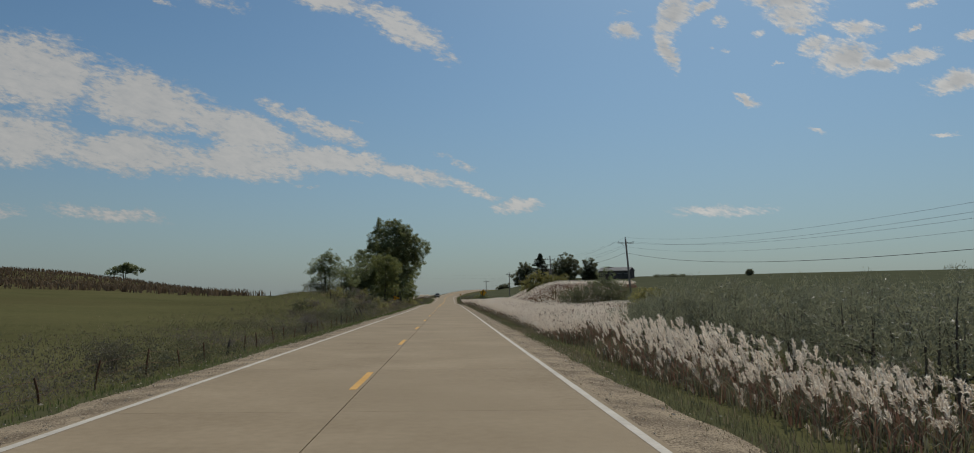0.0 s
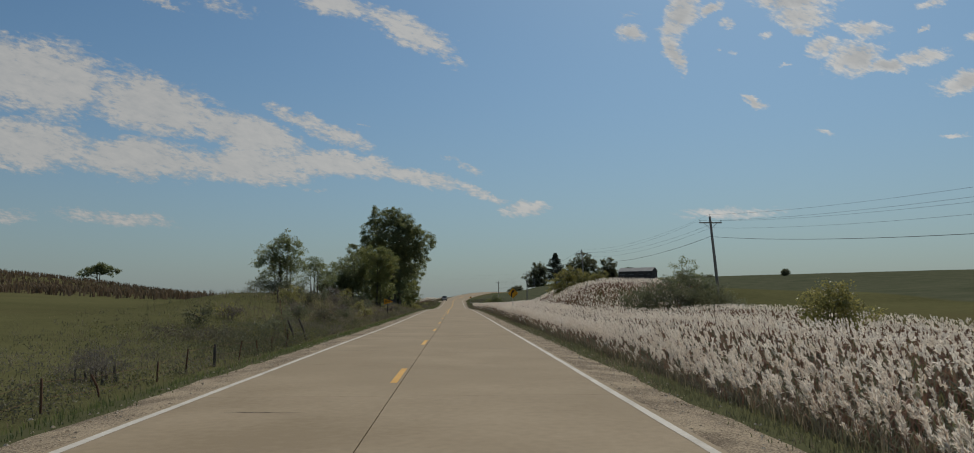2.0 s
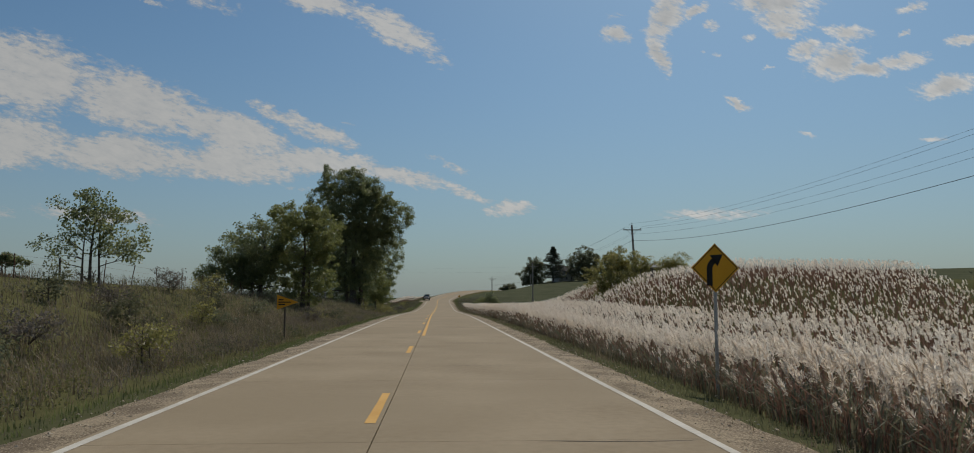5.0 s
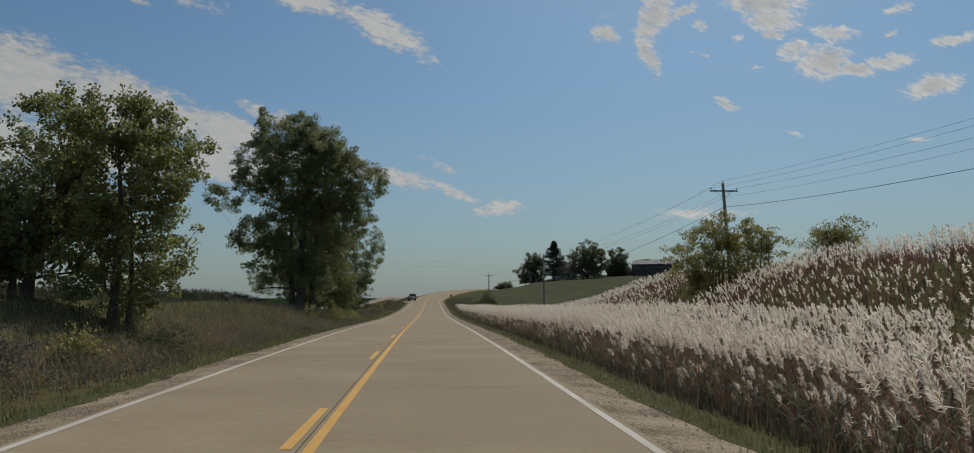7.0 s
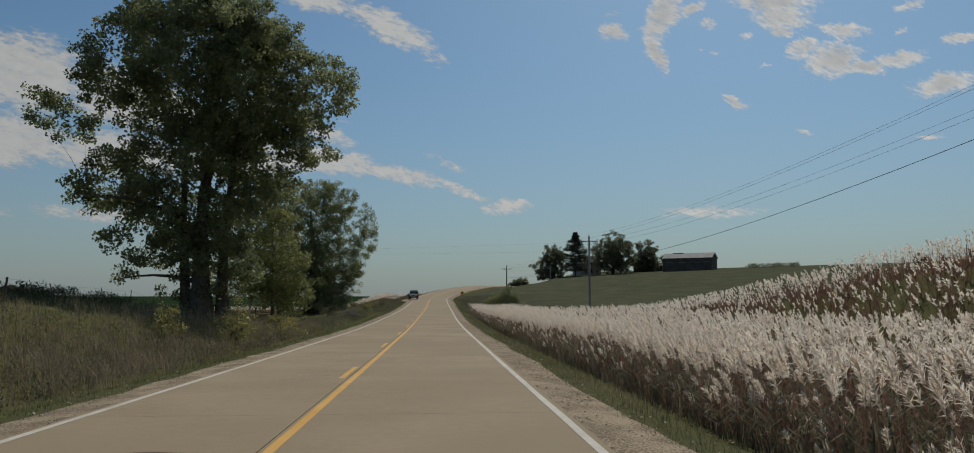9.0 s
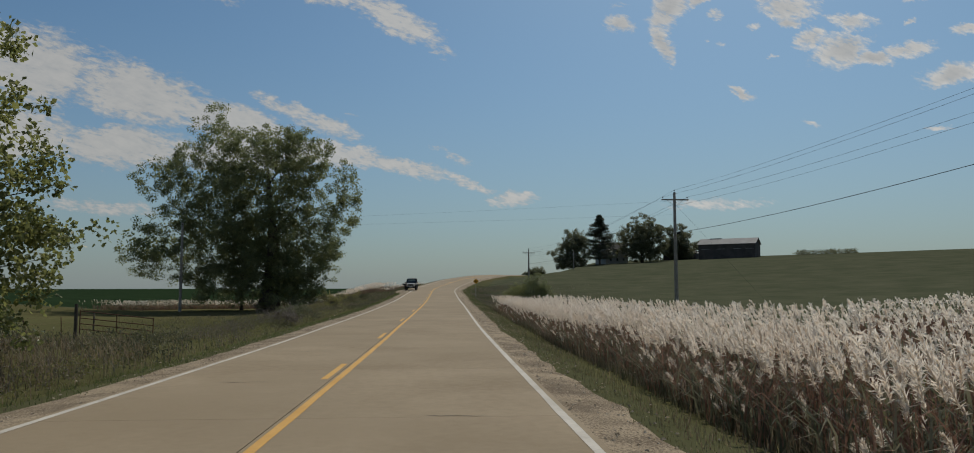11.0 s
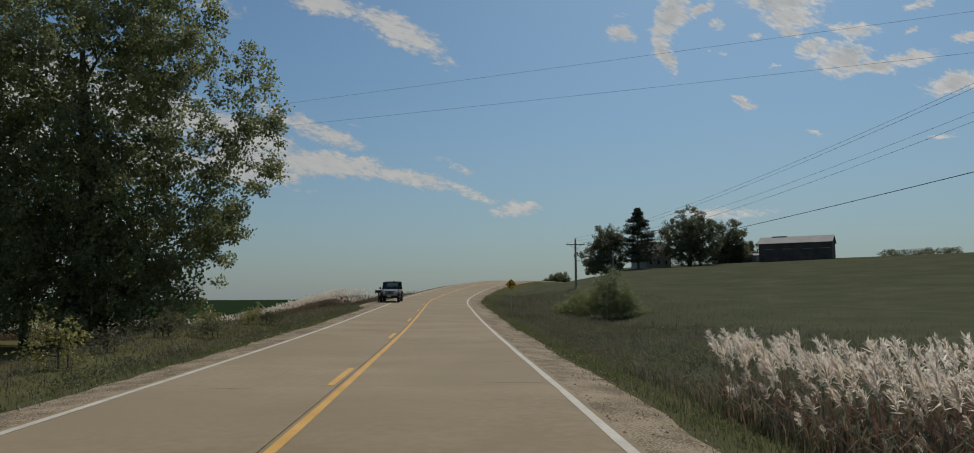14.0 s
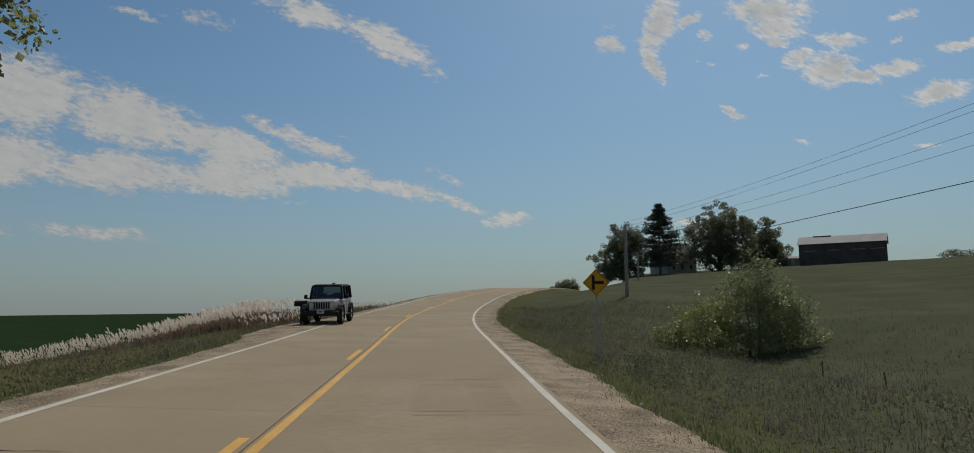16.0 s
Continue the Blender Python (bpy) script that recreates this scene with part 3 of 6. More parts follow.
def make_road():
    V, F = ribbon(-60, 600, -3.59, 3.59, -.13, 2.5, .2)
    road = link("road", mesh_np("road", V, F), TAR)
    tagged(road, "two-lane road of tan concrete slabs with sealed joints", "road", kind="structure")
    for side, (da, db) in enumerate(((-3.57, JOINT_D - .008), (JOINT_D + .008, 3.57))):
        s, k = -20.0, 0
        while s < 420:
            ln = 6.1
            V, F = ribbon(s + .004, s + ln - .004, da, db, 0.0, 1.6, .2)
            link("slab", mesh_np("slab", V, F), CONCRETE, road)
            s += ln
            k += 1
    for nm, d in (("edge_line", -HALF), ("edge_line", HALF)):
        V, F = ribbon(-20, 470, d - .06, d + .06, .004, 1.5, 0, .012, d)
        tagged(link(nm, mesh_np(nm, V, F), WHITE_PAINT), "worn white painted edge line on the concrete", "road marking", kind="structure")
    V, F = ribbon(119, 470, JOINT_D + .06, JOINT_D + .19, .004, 1.5, 0, .008, 5)
    tagged(link("centre_line", mesh_np("centre_line", V, F), YELLOW_PAINT), "solid yellow no-passing line beside the centre joint", "road marking", kind="structure")
    ks = np.arange(-1, 36)
    ys = np.interp(ks, [-1, 0, 10, 18, 19, 22, 23, 36], [.9, 12.95, 133.2, 228.0, 240.5, 279.9, 292.4, 453])
    for s in ys:
        V, F = ribbon(s, s + 2.95, JOINT_D - .20, JOINT_D - .07, .004, 1.0, 0, .006, s)
        tagged(link("lane_dash", mesh_np("lane_dash", V, F), YELLOW_PAINT), "broken yellow centre line dash, slightly worn", "road marking", "centre line dashes", "structure")
    # hairline cracks across the slabs
    B = Batch()
    for s in np.arange(3.1, 330, 6.1):
        for lane in ((-3.4, -.4), (-.2, 3.4)):
            if rng.random() < .55:
                a = rng.uniform(lane[0], lane[1] - 1.0)
                b = min(lane[1], a + rng.uniform(.7, 2.6))
                d = np.linspace(a, b, 9)
                ss = s + rng.uniform(-2, 2) + .03 * np.cumsum(rng.normal(size=9))
                x, y = road_at(ss, d)
                c = np.stack([x, y, road_top(ss, d) + .0035], 1)[None]
                B.strips(c, np.array([.004, .010, .013, .009, .012, .007, .010, .006, .001]), np.array([[0, 1.0, 0]]))
    tagged(link("crack", B.mesh("crack"), TAR, road, "dark hairline cracks across the slabs"), kind="stuff")
    B = Batch()
    for d0, d1 in ((1.35, 2.08), (2.2, 2.85)):
        for q in np.arange(296.8, 300.4, .3):
            V = [(q, d0), (q, d1), (q + .02, d1), (q + .02, d0)]
            P = np.array([[*map(float, road_at(a, b)), float(road_top(a, b)) + .004] for a, b in V])
            B.quads(P[None])
    tagged(link("rumble_groove", B.mesh("rumble_groove"), GROOVE, road, "shallow rumble grooves cut across the lane"), kind="stuff")
    for side in (-1, 1):
        n = 620
        s = np.linspace(-40, 470, n)
        inner = np.full(n, 3.55)
        wide = np.interp(s, [10, 100, 170, 230, 270, 300], [4.75, 4.62, 4.7, 4.48, 4.7, 5.0]) if side > 0 else 4.62 + 1.5 * np.exp(-((s - 320) / 7.5) ** 2)
        outer = wide + .10 * fbm(s, s * .3, .45, side) + .10 * fbm(s, s * .7, 2.9, side + 1)
        cols = []
        for f in np.linspace(0, 1, 7):
            d = inner + (outer - inner) * f
            x, y = road_at(s, side * d)
            z = road_top(s, side * d) - .012 - .075 * f ** 1.5 - (.07 * (f > .99)) + .012 * fbm(x, y, 5.0, 1.0) * (0 < f)
            cols.append(np.stack([x, y, z], 1))
        V = np.stack(cols, 1).reshape(-1, 3)
        i = (np.arange(n - 1)[:, None] * 7 + np.arange(6)[None, :]).reshape(-1, 1)
        ob = link("gravel_shoulder", mesh_np("gravel_shoulder", V, np.concatenate([i, i + 1, i + 8, i + 7], 1), True), GRAVEL)
        tagged(ob, "tan crushed-stone shoulder along the concrete edge", "shoulder", kind="structure")


make_road()


def scatter_stones():
    B = Batch()
    n = 17000
    s = 330 * rng.random(n) ** 1.15
    side = np.where(rng.random(n) < .6, 1, -1)
    d = side * (3.59 + np.abs(rng.normal(0, .6, n)))
    x, y = road_at(s, d)
    z = road_top(s, d) - .02 - .05 * (np.abs(d) - 3.6)
    r = .006 + .018 * rng.random(n) ** 2
    a = rng.uniform(0, 6.28, n)
    # four-sided pebbles: a ridge over a diamond
    P = np.stack([x, y, z], 1)
    u, v = np.stack([np.cos(a), np.sin(a), 0 * a], 1) * r[:, None] * 1.3, np.stack([-np.sin(a), np.cos(a), 0 * a], 1) * r[:, None]
    top = np.stack([0 * r, 0 * r, r * 1.1], 1)
    B.quads(np.stack([P - u - v, P + u - v, P + u * .5 + top, P - u * .5 + top], 1))
    B.quads(np.stack([P + u - v, P + u + v, P + u * .5 + top, P + u * .5 + top - v * .2], 1))
    B.quads(np.stack([P - u + v, P - u - v, P - u * .5 + top, P - u * .5 + top + v * .2], 1))
    tagged(link("loose_stones", B.mesh("loose_stones"), STONE), "loose pale stones scattered on the gravel shoulder", "gravel", kind="stuff")


scatter_stones()

# ---------- trees and shrubs ----------


def tube_np(B, pts, rad, sides=6, m=0):
    """A tapering tube along pts (k, 3) with radii (k,) added to the batch."""
    pts, rad = np.asarray(pts, float), np.asarray(rad, float)
    k = len(pts)
    t = unit(np.gradient(pts, axis=0))
    ref = np.array([1.0, 0, 0]) if abs(t[0][0]) < .8 else np.array([0, 1.0, 0])
    u = unit(np.cross(t, ref))
    v = np.cross(t, u)
    ang = np.linspace(0, 2 * math.pi, sides, endpoint=False)
    ring = pts[:, None] + rad[:, None, None] * (np.cos(ang)[None, :, None] * u[:, None] + np.sin(ang)[None, :, None] * v[:, None])
    i = np.arange(k - 1)[:, None] * sides
    j = np.arange(sides)[None, :]
    q = np.stack([i + j, i + (j + 1) % sides, i + sides + (j + 1) % sides, i + sides + j], -1).reshape(-1, 4) + B.n
    B.Q.append(q)
    B.mq.append(np.full(len(q), m))
    B.V.append(ring.reshape(-1, 3))
    B.n += k * sides


def leaf_clumps(B, centres, radius, per, size, m=0, droop=.25, r=rng, width=.42, simple=False):
    """Leaves round clump centres: small pointed blades turned every way; simple: one triangle each."""
    n = len(centres) * per
    c = np.repeat(centres, per, 0)
    rad = np.repeat(np.broadcast_to(radius, (len(centres),)), per)
    off = unit(r.normal(size=(n, 3))) * (rad * r.random(n) ** .45)[:, None]
    off[:, 2] *= .8
    p = c + off
    ax = unit(r.normal(size=(n, 3)) + unit(off) * .8 - np.array([0, 0, droop]))
    sd = unit(np.cross(ax, r.normal(size=(n, 3))))
    s = size * r.uniform(.6, 1.25, n)[:, None]
    if simple:
        B.strips(np.stack([p, p + ax * s], 1), np.array([size * width * .9, 0]), sd, m)
        return
    nrm = np.cross(ax, sd)
    B.quads(np.stack([p, p + ax * s * .5 + sd * s * width + nrm * s * .1, p + ax * s, p + ax * s * .5 - sd * s * width + nrm * s * .1], 1), m)


def make_tree(name, label, base, blobs, trunks, leaf=.2, clumps=300, per=45, clump_r=.75, leaf_mat=None, bark=None, seed=1, limbs=60, category="tree", group="", hollow=.55, width=.42, droop=.25):
    """A tree from crown masses (x, y, z, rx, ry, rz; relative to the base) and trunks (x, y, radius, height)."""
    r = np.random.default_rng(seed)
    t = thing(name, label, category, (base[0], base[1], base[2]), group=group)
    blobs = np.asarray(blobs, float)
    vol = blobs[:, 3] * blobs[:, 4] * blobs[:, 5]
    # most leaf clumps fill the crown masses, the rest sit on boughs that break the outline
    n1 = int(clumps * .55)
    pick = r.choice(len(blobs), n1, p=vol ** .8 / (vol ** .8).sum())
    rad = (hollow + (1.0 - hollow) * r.random(n1) ** .6) * (1 + .09 * r.normal(size=n1))
    cen = blobs[pick, :3] + unit(r.normal(size=(n1, 3))) * blobs[pick, 3:] * rad[:, None]
    nb = max(5, clumps // 10)
    own = r.integers(0, nb, clumps - n1)
    bough = blobs[(bp := r.choice(len(blobs), nb, p=vol ** .6 / (vol ** .6).sum())), :3] + unit(r.normal(size=(nb, 3)) + [0, 0, .15]) * blobs[bp, 3:] * r.uniform(.92, 1.12, (nb, 1))
    near = bough[own] + unit(r.normal(size=(clumps - n1, 3))) * (clump_r * 1.7 * r.random(clumps - n1) ** .5)[:, None] * [1, 1, .8]
    cen = np.concatenate([cen, near])
    cen = cen[cen[:, 2] > .25]
    W = Batch()
    tr = []
    for x, y, rr, h in trunks:
        k = 9
        f = np.linspace(0, 1, k)
        lean = r.normal(0, .045, 2) * h
        P = np.stack([x + lean[0] * f ** 1.5 + .12 * rr * 4 * np.sin(f * 5 + seed), y + lean[1] * f ** 1.5, f * h - .25 * (f == 0)], 1)
        R = rr * (1 - .82 * f) * (1 + .45 * np.exp(-f * 14))
        tube_np(W, P, R, 9)
        tr.append((P, R))
    ends = cen[r.permutation(len(cen))[:limbs]]
    nodes = np.concatenate([P for P, _ in tr])
    nrad = np.concatenate([R for _, R in tr])
    for e in ends[np.argsort(np.linalg.norm(ends - nodes.mean(0), axis=1))]:
        ok = nodes[:, 2] < e[2] - .12 * abs(e[2])
        ok &= nodes[:, 2] > .12 * nodes[:, 2].max()
        if not ok.any():
            ok = nodes[:, 2] <= nodes[:, 2].max()
        cost = np.linalg.norm(nodes - e, axis=1) + 9 * (~ok) + np.where(nrad < .02, 3, 0)
        i = int(np.argmin(cost))
        a = nodes[i]
        f = np.linspace(0, 1, 6)[:, None]
        mid = (a + e) / 2 + np.array([0, 0, .12 * np.linalg.norm(e - a)]) + r.normal(0, .06, 3) * np.linalg.norm(e - a)
        P = (1 - f) ** 2 * a + 2 * f * (1 - f) * mid + f ** 2 * e
        R = max(min(nrad[i] * .62, .027 * np.linalg.norm(e - a) + .02), .012) * (1 - .8 * f[:, 0])
        tube_np(W, P, R, 5)
        nodes = np.concatenate([nodes, P[1:]])
        nrad = np.concatenate([nrad, R[1:]])
    link("trunk", W.mesh("trunk", True), bark or BARK, t)
    L = Batch()
    simple = category != 'tree' or leaf > .35
    leaf_clumps(L, cen, clump_r * r.uniform(.55, 1.05, len(cen)), per, leaf, 0, droop, r, width, simple)
    # the shaded inside of the crown: larger leaves all through the masses
    nc = max(6, int(clumps * (.22 if category == 'tree' else .2)))
    pick = r.choice(len(blobs), nc, p=vol / vol.sum())
    inner = blobs[pick, :3] + unit(r.normal(size=(nc, 3))) * blobs[pick, 3:] * (.86 * r.random((nc, 1)) ** .4)
    inner = inner[inner[:, 2] > .2]
    leaf_clumps(L, inner, clump_r * 1.15, max(8, int(per * .4)), leaf * 1.55, 0, droop, r, width, simple)
    mats = [leaf_mat or LEAF]
    link("crown", L.mesh("crown"), mats, t)
    return t


def gz(x, y):
    return float(ground_z(x, y))


def make_trees():
    # the tall cottonwood
    make_tree("cottonwood_tree", "tall broad cottonwood with dense green crown and thick trunk", (-14.1, 214.3, gz(-14.1, 214.3)),
              [(0, 0, 15.6, 5.4, 4.8, 5.8), (-5.0, 0, 16.8, 3.5, 3.2, 4.2), (-4.0, 0, 21.6, 2.2, 2.2, 2.3), (-.3, 0, 21.2, 2.4, 2.4, 2.2), (2.9, 0, 19.8, 1.9, 2.0, 2.1), (3.2, 0, 15.6, 3.8, 3.6, 4.6), (7.2, 0, 14.4, 2.8, 2.8, 3.6),
               (-9.4, 0, 13.2, 2.6, 2.2, 1.7), (-6.0, 0, 8.6, 2.7, 2.6, 2.4), (-3.8, 0, 5.2, 2.6, 2.6, 2.3), (0, 0, 9, 4.8, 4.4, 4.8), (3.8, 0, 9.4, 2.8, 2.8, 3.2), (.4, 0, 3.2, 2.6, 2.4, 2.8)],
              [(0, 0, .60, 17), (1.2, .6, .40, 14), (-1.1, .4, .36, 13)], .19, 1750, 74, .66, seed=3, limbs=140, hollow=.5)
    make_tree("young_cottonwood_tree", "young cottonwood with yellow-green sunlit leaves under a larger one", (-10.9, 221.0, gz(-10.9, 221.0)),
              [(0, 0, 5.4, 2.0, 2.0, 2.8), (-.8, 0, 7.6, 1.3, 1.4, 1.9), (.7, 0, 3.2, 1.9, 1.8, 2.0), (-1.2, 0, 3.4, 1.7, 1.6, 2.2), (1.4, -.3, 1.5, 1.3, 1.2, 1.1)],
              [(0, 0, .12, 7.6), (.4, .2, .08, 6)], .15, 300, 46, .5, LEAF_OLIVE, seed=4, limbs=60, hollow=.35)
    # the yellowing trees beside the bank
    make_tree("roadside_tree", "yellow-green broadleaf tree with open crown on the grassy bank", (-12.2, 157.5, gz(-12.2, 157.5)),
              [(0, 0, 6.2, 2.9, 2.9, 3.2), (1.8, 0, 7.4, 1.8, 2, 1.9), (-1.4, -1, 8.0, 1.9, 2, 1.5), (1.2, .5, 3.6, 2.4, 2.2, 1.8), (.4, .2, 1.6, 2.2, 2.0, 1.4)],
              [(0, 0, .2, 8.5), (.5, .3, .12, 6.5)], .14, 520, 60, .45, LEAF_OLIVE, seed=5, limbs=80, hollow=.3)
    make_tree("roadside_tree", "dark green broadleaf tree crowded beside a lighter one", (-16.6, 159.0, gz(-16.6, 159.0)),
              [(0, 0, 4.6, 3.0, 2.8, 2.8), (-1.8, .5, 3.4, 2.8, 2.4, 2.8), (.8, 0, 2.4, 3.0, 2.6, 2.4), (-3, 0, 2.0, 2.4, 2, 2.0)],
              [(0, 0, .24, 6.2), (-.8, .3, .16, 5.4)], .155, 600, 62, .5, LEAF, seed=6, limbs=60, hollow=.3)
    # thin trees on the bank
    make_tree("sapling_cluster", "slender multi-stemmed tree with sparse green leaves", (-17.0, 110.5, gz(-17.0, 110.5)),
              [(0, 0, 4.2, 1.5, 1.5, 1.5), (-1.2, 0, 3.2, 1.3, 1.3, 1.3), (1.3, 0, 3.5, 1.4, 1.4, 1.5), (.5, 0, 5.0, 1.0, 1.0, .9), (1.2, 0, 2.2, 1.3, 1.2, .9), (-1.4, .2, 2.0, 1.2, 1.2, .8)],
              [(0, 0, .10, 5.2), (.6, .1, .08, 4.9), (-.6, .2, .07, 4.4), (1.0, -.1, .06, 4.0), (-.2, -.2, .06, 4.2)], .13, 240, 36, .48, LEAF, seed=8, limbs=80)
    make_tree("small_tree", "small rounded tree with thin stems on the fence bank", (-16.2, 124.0, gz(-16.2, 124.0)),
              [(0, 0, 2.9, 1.6, 1.6, 1.1), (0, 0, 3.7, 1.1, 1.1, .9), (1.4, 0, 1.9, 1.2, 1.2, .6), (-1.5, 0, 1.8, 1.1, 1.1, .6)],
              [(0, 0, .08, 3.9), (.4, .1, .06, 3.4), (-.4, .1, .06, 3.2)], .12, 130, 34, .42, LEAF, seed=9, limbs=55)
    # the broad cottonwood near the waterway
    z = gz(-22.5, 302)
    make_tree("broad_cottonwood_tree", "huge spreading cottonwood with a thick trunk and hanging limbs", (-22.5, 302.0, z),
              [(-1, 0, 14, 9.5, 7, 8), (-.5, -.5, 4.6, 7.5, 4.5, 4.6), (0, 0, 17, 6, 6, 6.5), (-6, -1, 22, 3.6, 4, 4.2), (1.6, 0, 22.5, 4.2, 4.2, 3.4), (5.8, 1, 20, 3.4, 4, 3.8), (-9.5, 0, 17, 4.2, 4.2, 4.6), (-14, 0, 17.5, 3, 3, 3),
               (10.5, 4, 17.2, 2.4, 3, 3), (8.0, 3.5, 11.4, 3.0, 3.6, 3.6), (9.9, 7.6, 12.6, 1.9, 1.8, 2.2), (7.8, 6.8, 10.4, 2.2, 2.2, 2.8), (8.0, 4.4, 7.2, 2.0, 2.0, 2.4), (-12, 0, 9.5, 4.2, 4, 3.4), (-15.5, -1, 8.5, 3.2, 3, 3), (0, 0, 9, 6.5, 6, 6), (5.0, 1, 6.2, 4.2, 4.2, 4.4), (-5, 0, 8, 4.6, 4.6, 5), (3, 0, 3.5, 5, 4, 3.4), (-4, 0, 3.6, 5, 4, 3), (5.2, 1, 3, 3.4, 3.2, 2.8), (-11.5, 0, 6, 4, 3, 2.6)],
              [(.6, 0, .85, 19), (1.9, .5, .42, 16), (-2.8, .6, .2, 12), (4.4, 1, .18, 10)], .215, 2400, 68, .82, seed=12, limbs=170, hollow=.5)
    # on the corn ridge
    make_tree("ridge_tree", "low spreading tree standing on the corn ridge", (-149, 350, gz(-149, 350)), [(0, 0, 5.2, 5.5, 4, 2.2), (-4, 0, 4.6, 3.6, 3, 1.6), (4.6, 0, 4.8, 3.6, 3, 1.8), (1, 0, 6.6, 3, 3, 1.4)],
              [(0, 0, .4, 5.6), (.8, .3, .25, 5)], .5, 120, 40, .9, LEAF, seed=15, limbs=30)
    # right: thin tree in the shrubs, shrubs
    make_tree("young_tree", "thin upright tree growing out of dark shrubs", (26.0, 114.6, gz(26.0, 114.6)), [(0, 0, 4.3, 1.3, 1.3, 1.6), (1.2, 0, 3.2, 1.2, 1.2, 1.2), (-1, 0, 3.2, 1.1, 1.1, 1.1)],
              [(0, 0, .09, 4.9), (.4, .2, .07, 4.3)], .14, 95, 34, .45, LEAF, seed=18, limbs=45)

    def shrub(label, x, y, blobs, mt, seed, clumps=130, per=44, leaf=.13, stems=6, cr=.5, width=.42, droop=.25):
        r = np.random.default_rng(seed)
        b = np.asarray(blobs, float)
        w = b[:, 3].max()
        make_tree("shrub", label, (x, y, gz(x, y)), blobs, [(r.uniform(-.5, .5) * w, r.uniform(-.5, .5) * w, .035 + .01 * w, b[:, 2].max() * r.uniform(.7, 1)) for _ in range(stems)],
                  leaf, clumps, per, cr, mt, seed=seed, limbs=14, category="shrub", group="roadside shrubs", hollow=.35, width=width, droop=droop)

    shrub("dense dark green willow shrub among the pampas grass", 22.2, 110.5, [(0, 0, 1.7, 2.8, 2.4, 1.8), (2.8, 1, 2.4, 2.4, 2, 1.9), (-2.2, -.6, 1.3, 1.9, 1.6, 1.4), (5.4, 1.5, 1.5, 2.4, 2, 1.5), (7.6, 1.5, 1.0, 1.8, 2, 1.1), (-3.4, -1, .9, 1.5, 1.4, 1.0)], LEAF_DARK, 21, 520, 40, .13, 10, .6)
    shrub("yellow-green rounded shrub in the pampas grass", 20.9, 74, [(0, 0, 1.1, 1.8, 1.5, 1.1), (.5, 0, 1.9, 1.1, 1.1, .6), (1.8, 0, .9, 1.2, 1, .8)], LEAF_YELLOW, 22, 130)
    shrub("tall yellowing shrub with many upright stems", 23.5, 179.2, [(0, 0, 2.5, 3.6, 3, 2.5), (1.8, .4, 4.3, 2.2, 2, 1.9), (-1.9, 0, 4.0, 2.0, 1.8, 2.2), (3.5, 0, 2.8, 1.8, 1.8, 2.3), (-3.4, 0, 2.4, 1.5, 1.5, 2.2), (-.4, 0, 5.3, 1.4, 1.2, 1.1), (.4, -1, 1.2, 3.4, 2.2, 1.2)], LEAF_YELLOW, 23, 430, 46, .16, 14)
    shrub("small yellow-green shrub on the plume-covered bank", 27.4, 171, [(0, 0, 1.6, 1.7, 1.6, 1.5), (.7, 0, 2.7, 1.2, 1.2, .9), (-.9, 0, 2.1, 1.0, 1.0, 1.0)], LEAF_YELLOW, 24, 140)
    shrub("loose leafy shrub with yellowing top in the hay field", 16.2, 320.0, [(0, 0, 1.5, 2.1, 1.8, 1.5), (1.3, 0, 2.1, 1.4, 1.3, 1.2), (-.5, 0, 2.9, 1.1, 1.1, 1.0), (.5, 0, 3.9, .5, .5, .75), (2.3, 0, .8, 1.2, 1.1, .8), (0, -.4, .55, 2.1, 1.5, .6)], LEAF, 25, 520, 34, .105, 2, .42)
    shrub("olive green sprawling shrub in the hay field", 13.2, 318.4, [(0, 0, .9, 1.5, 1.3, 1.0), (.9, .4, 1.7, .8, .8, .8), (-1.3, 0, .7, 1.0, 1.0, .7)], LEAF_OLIVE, 26, 220, 34, .10, 2, .42)
    # the willow thicket: a front rank with bare lower stems, ranks of whips behind
    rr = np.random.default_rng(40)
    spots = [(10.2 + .9 * (k % 2) + .1 * k + rr.uniform(-.3, .3), 27.6 + .95 * k, 1.7) for k in range(9)]
    spots += [(11.6 + rr.uniform(-.5, .5), 12.5 + 2.0 * k, 1.3 + .07 * k) for k in range(9)]
    spots += [(13.8 + 3.2 * (k % 5) + rr.uniform(-.9, .9), 15 + 4.0 * (k // 5) + rr.uniform(-1.3, 1.3), 2.15) for k in range(35)]
    spots += [(12.3, 38.4, 1.35), (12.9, 40.6, 1.3), (13.2, 43.0, 1.25), (14.4, 44.4, 1.35), (13.9, 40.4, 1.6)]
    for k, (x, y, top) in enumerate(spots):
        h = (top + rr.uniform(-.15, .35) - gz(x, y)) / 1.08
        low = .30 if k < 9 else .12
        shrub("dark willow thicket shrub with narrow leaves", x, y, [(0, 0, h * (.36 + low * .5), 1.5, 1.5, h * (.42 - low * .4)), (.5, 0, h * .72, 1.1, 1.1, h * .3), (-.8, .4, h * .62, .9, .9, h * .3), (.1, -.3, h * .95, .35, .35, h * .26)],
              WILLOW, 50 + k, 115, 28, .13, 5, .36, .12, -1.3)
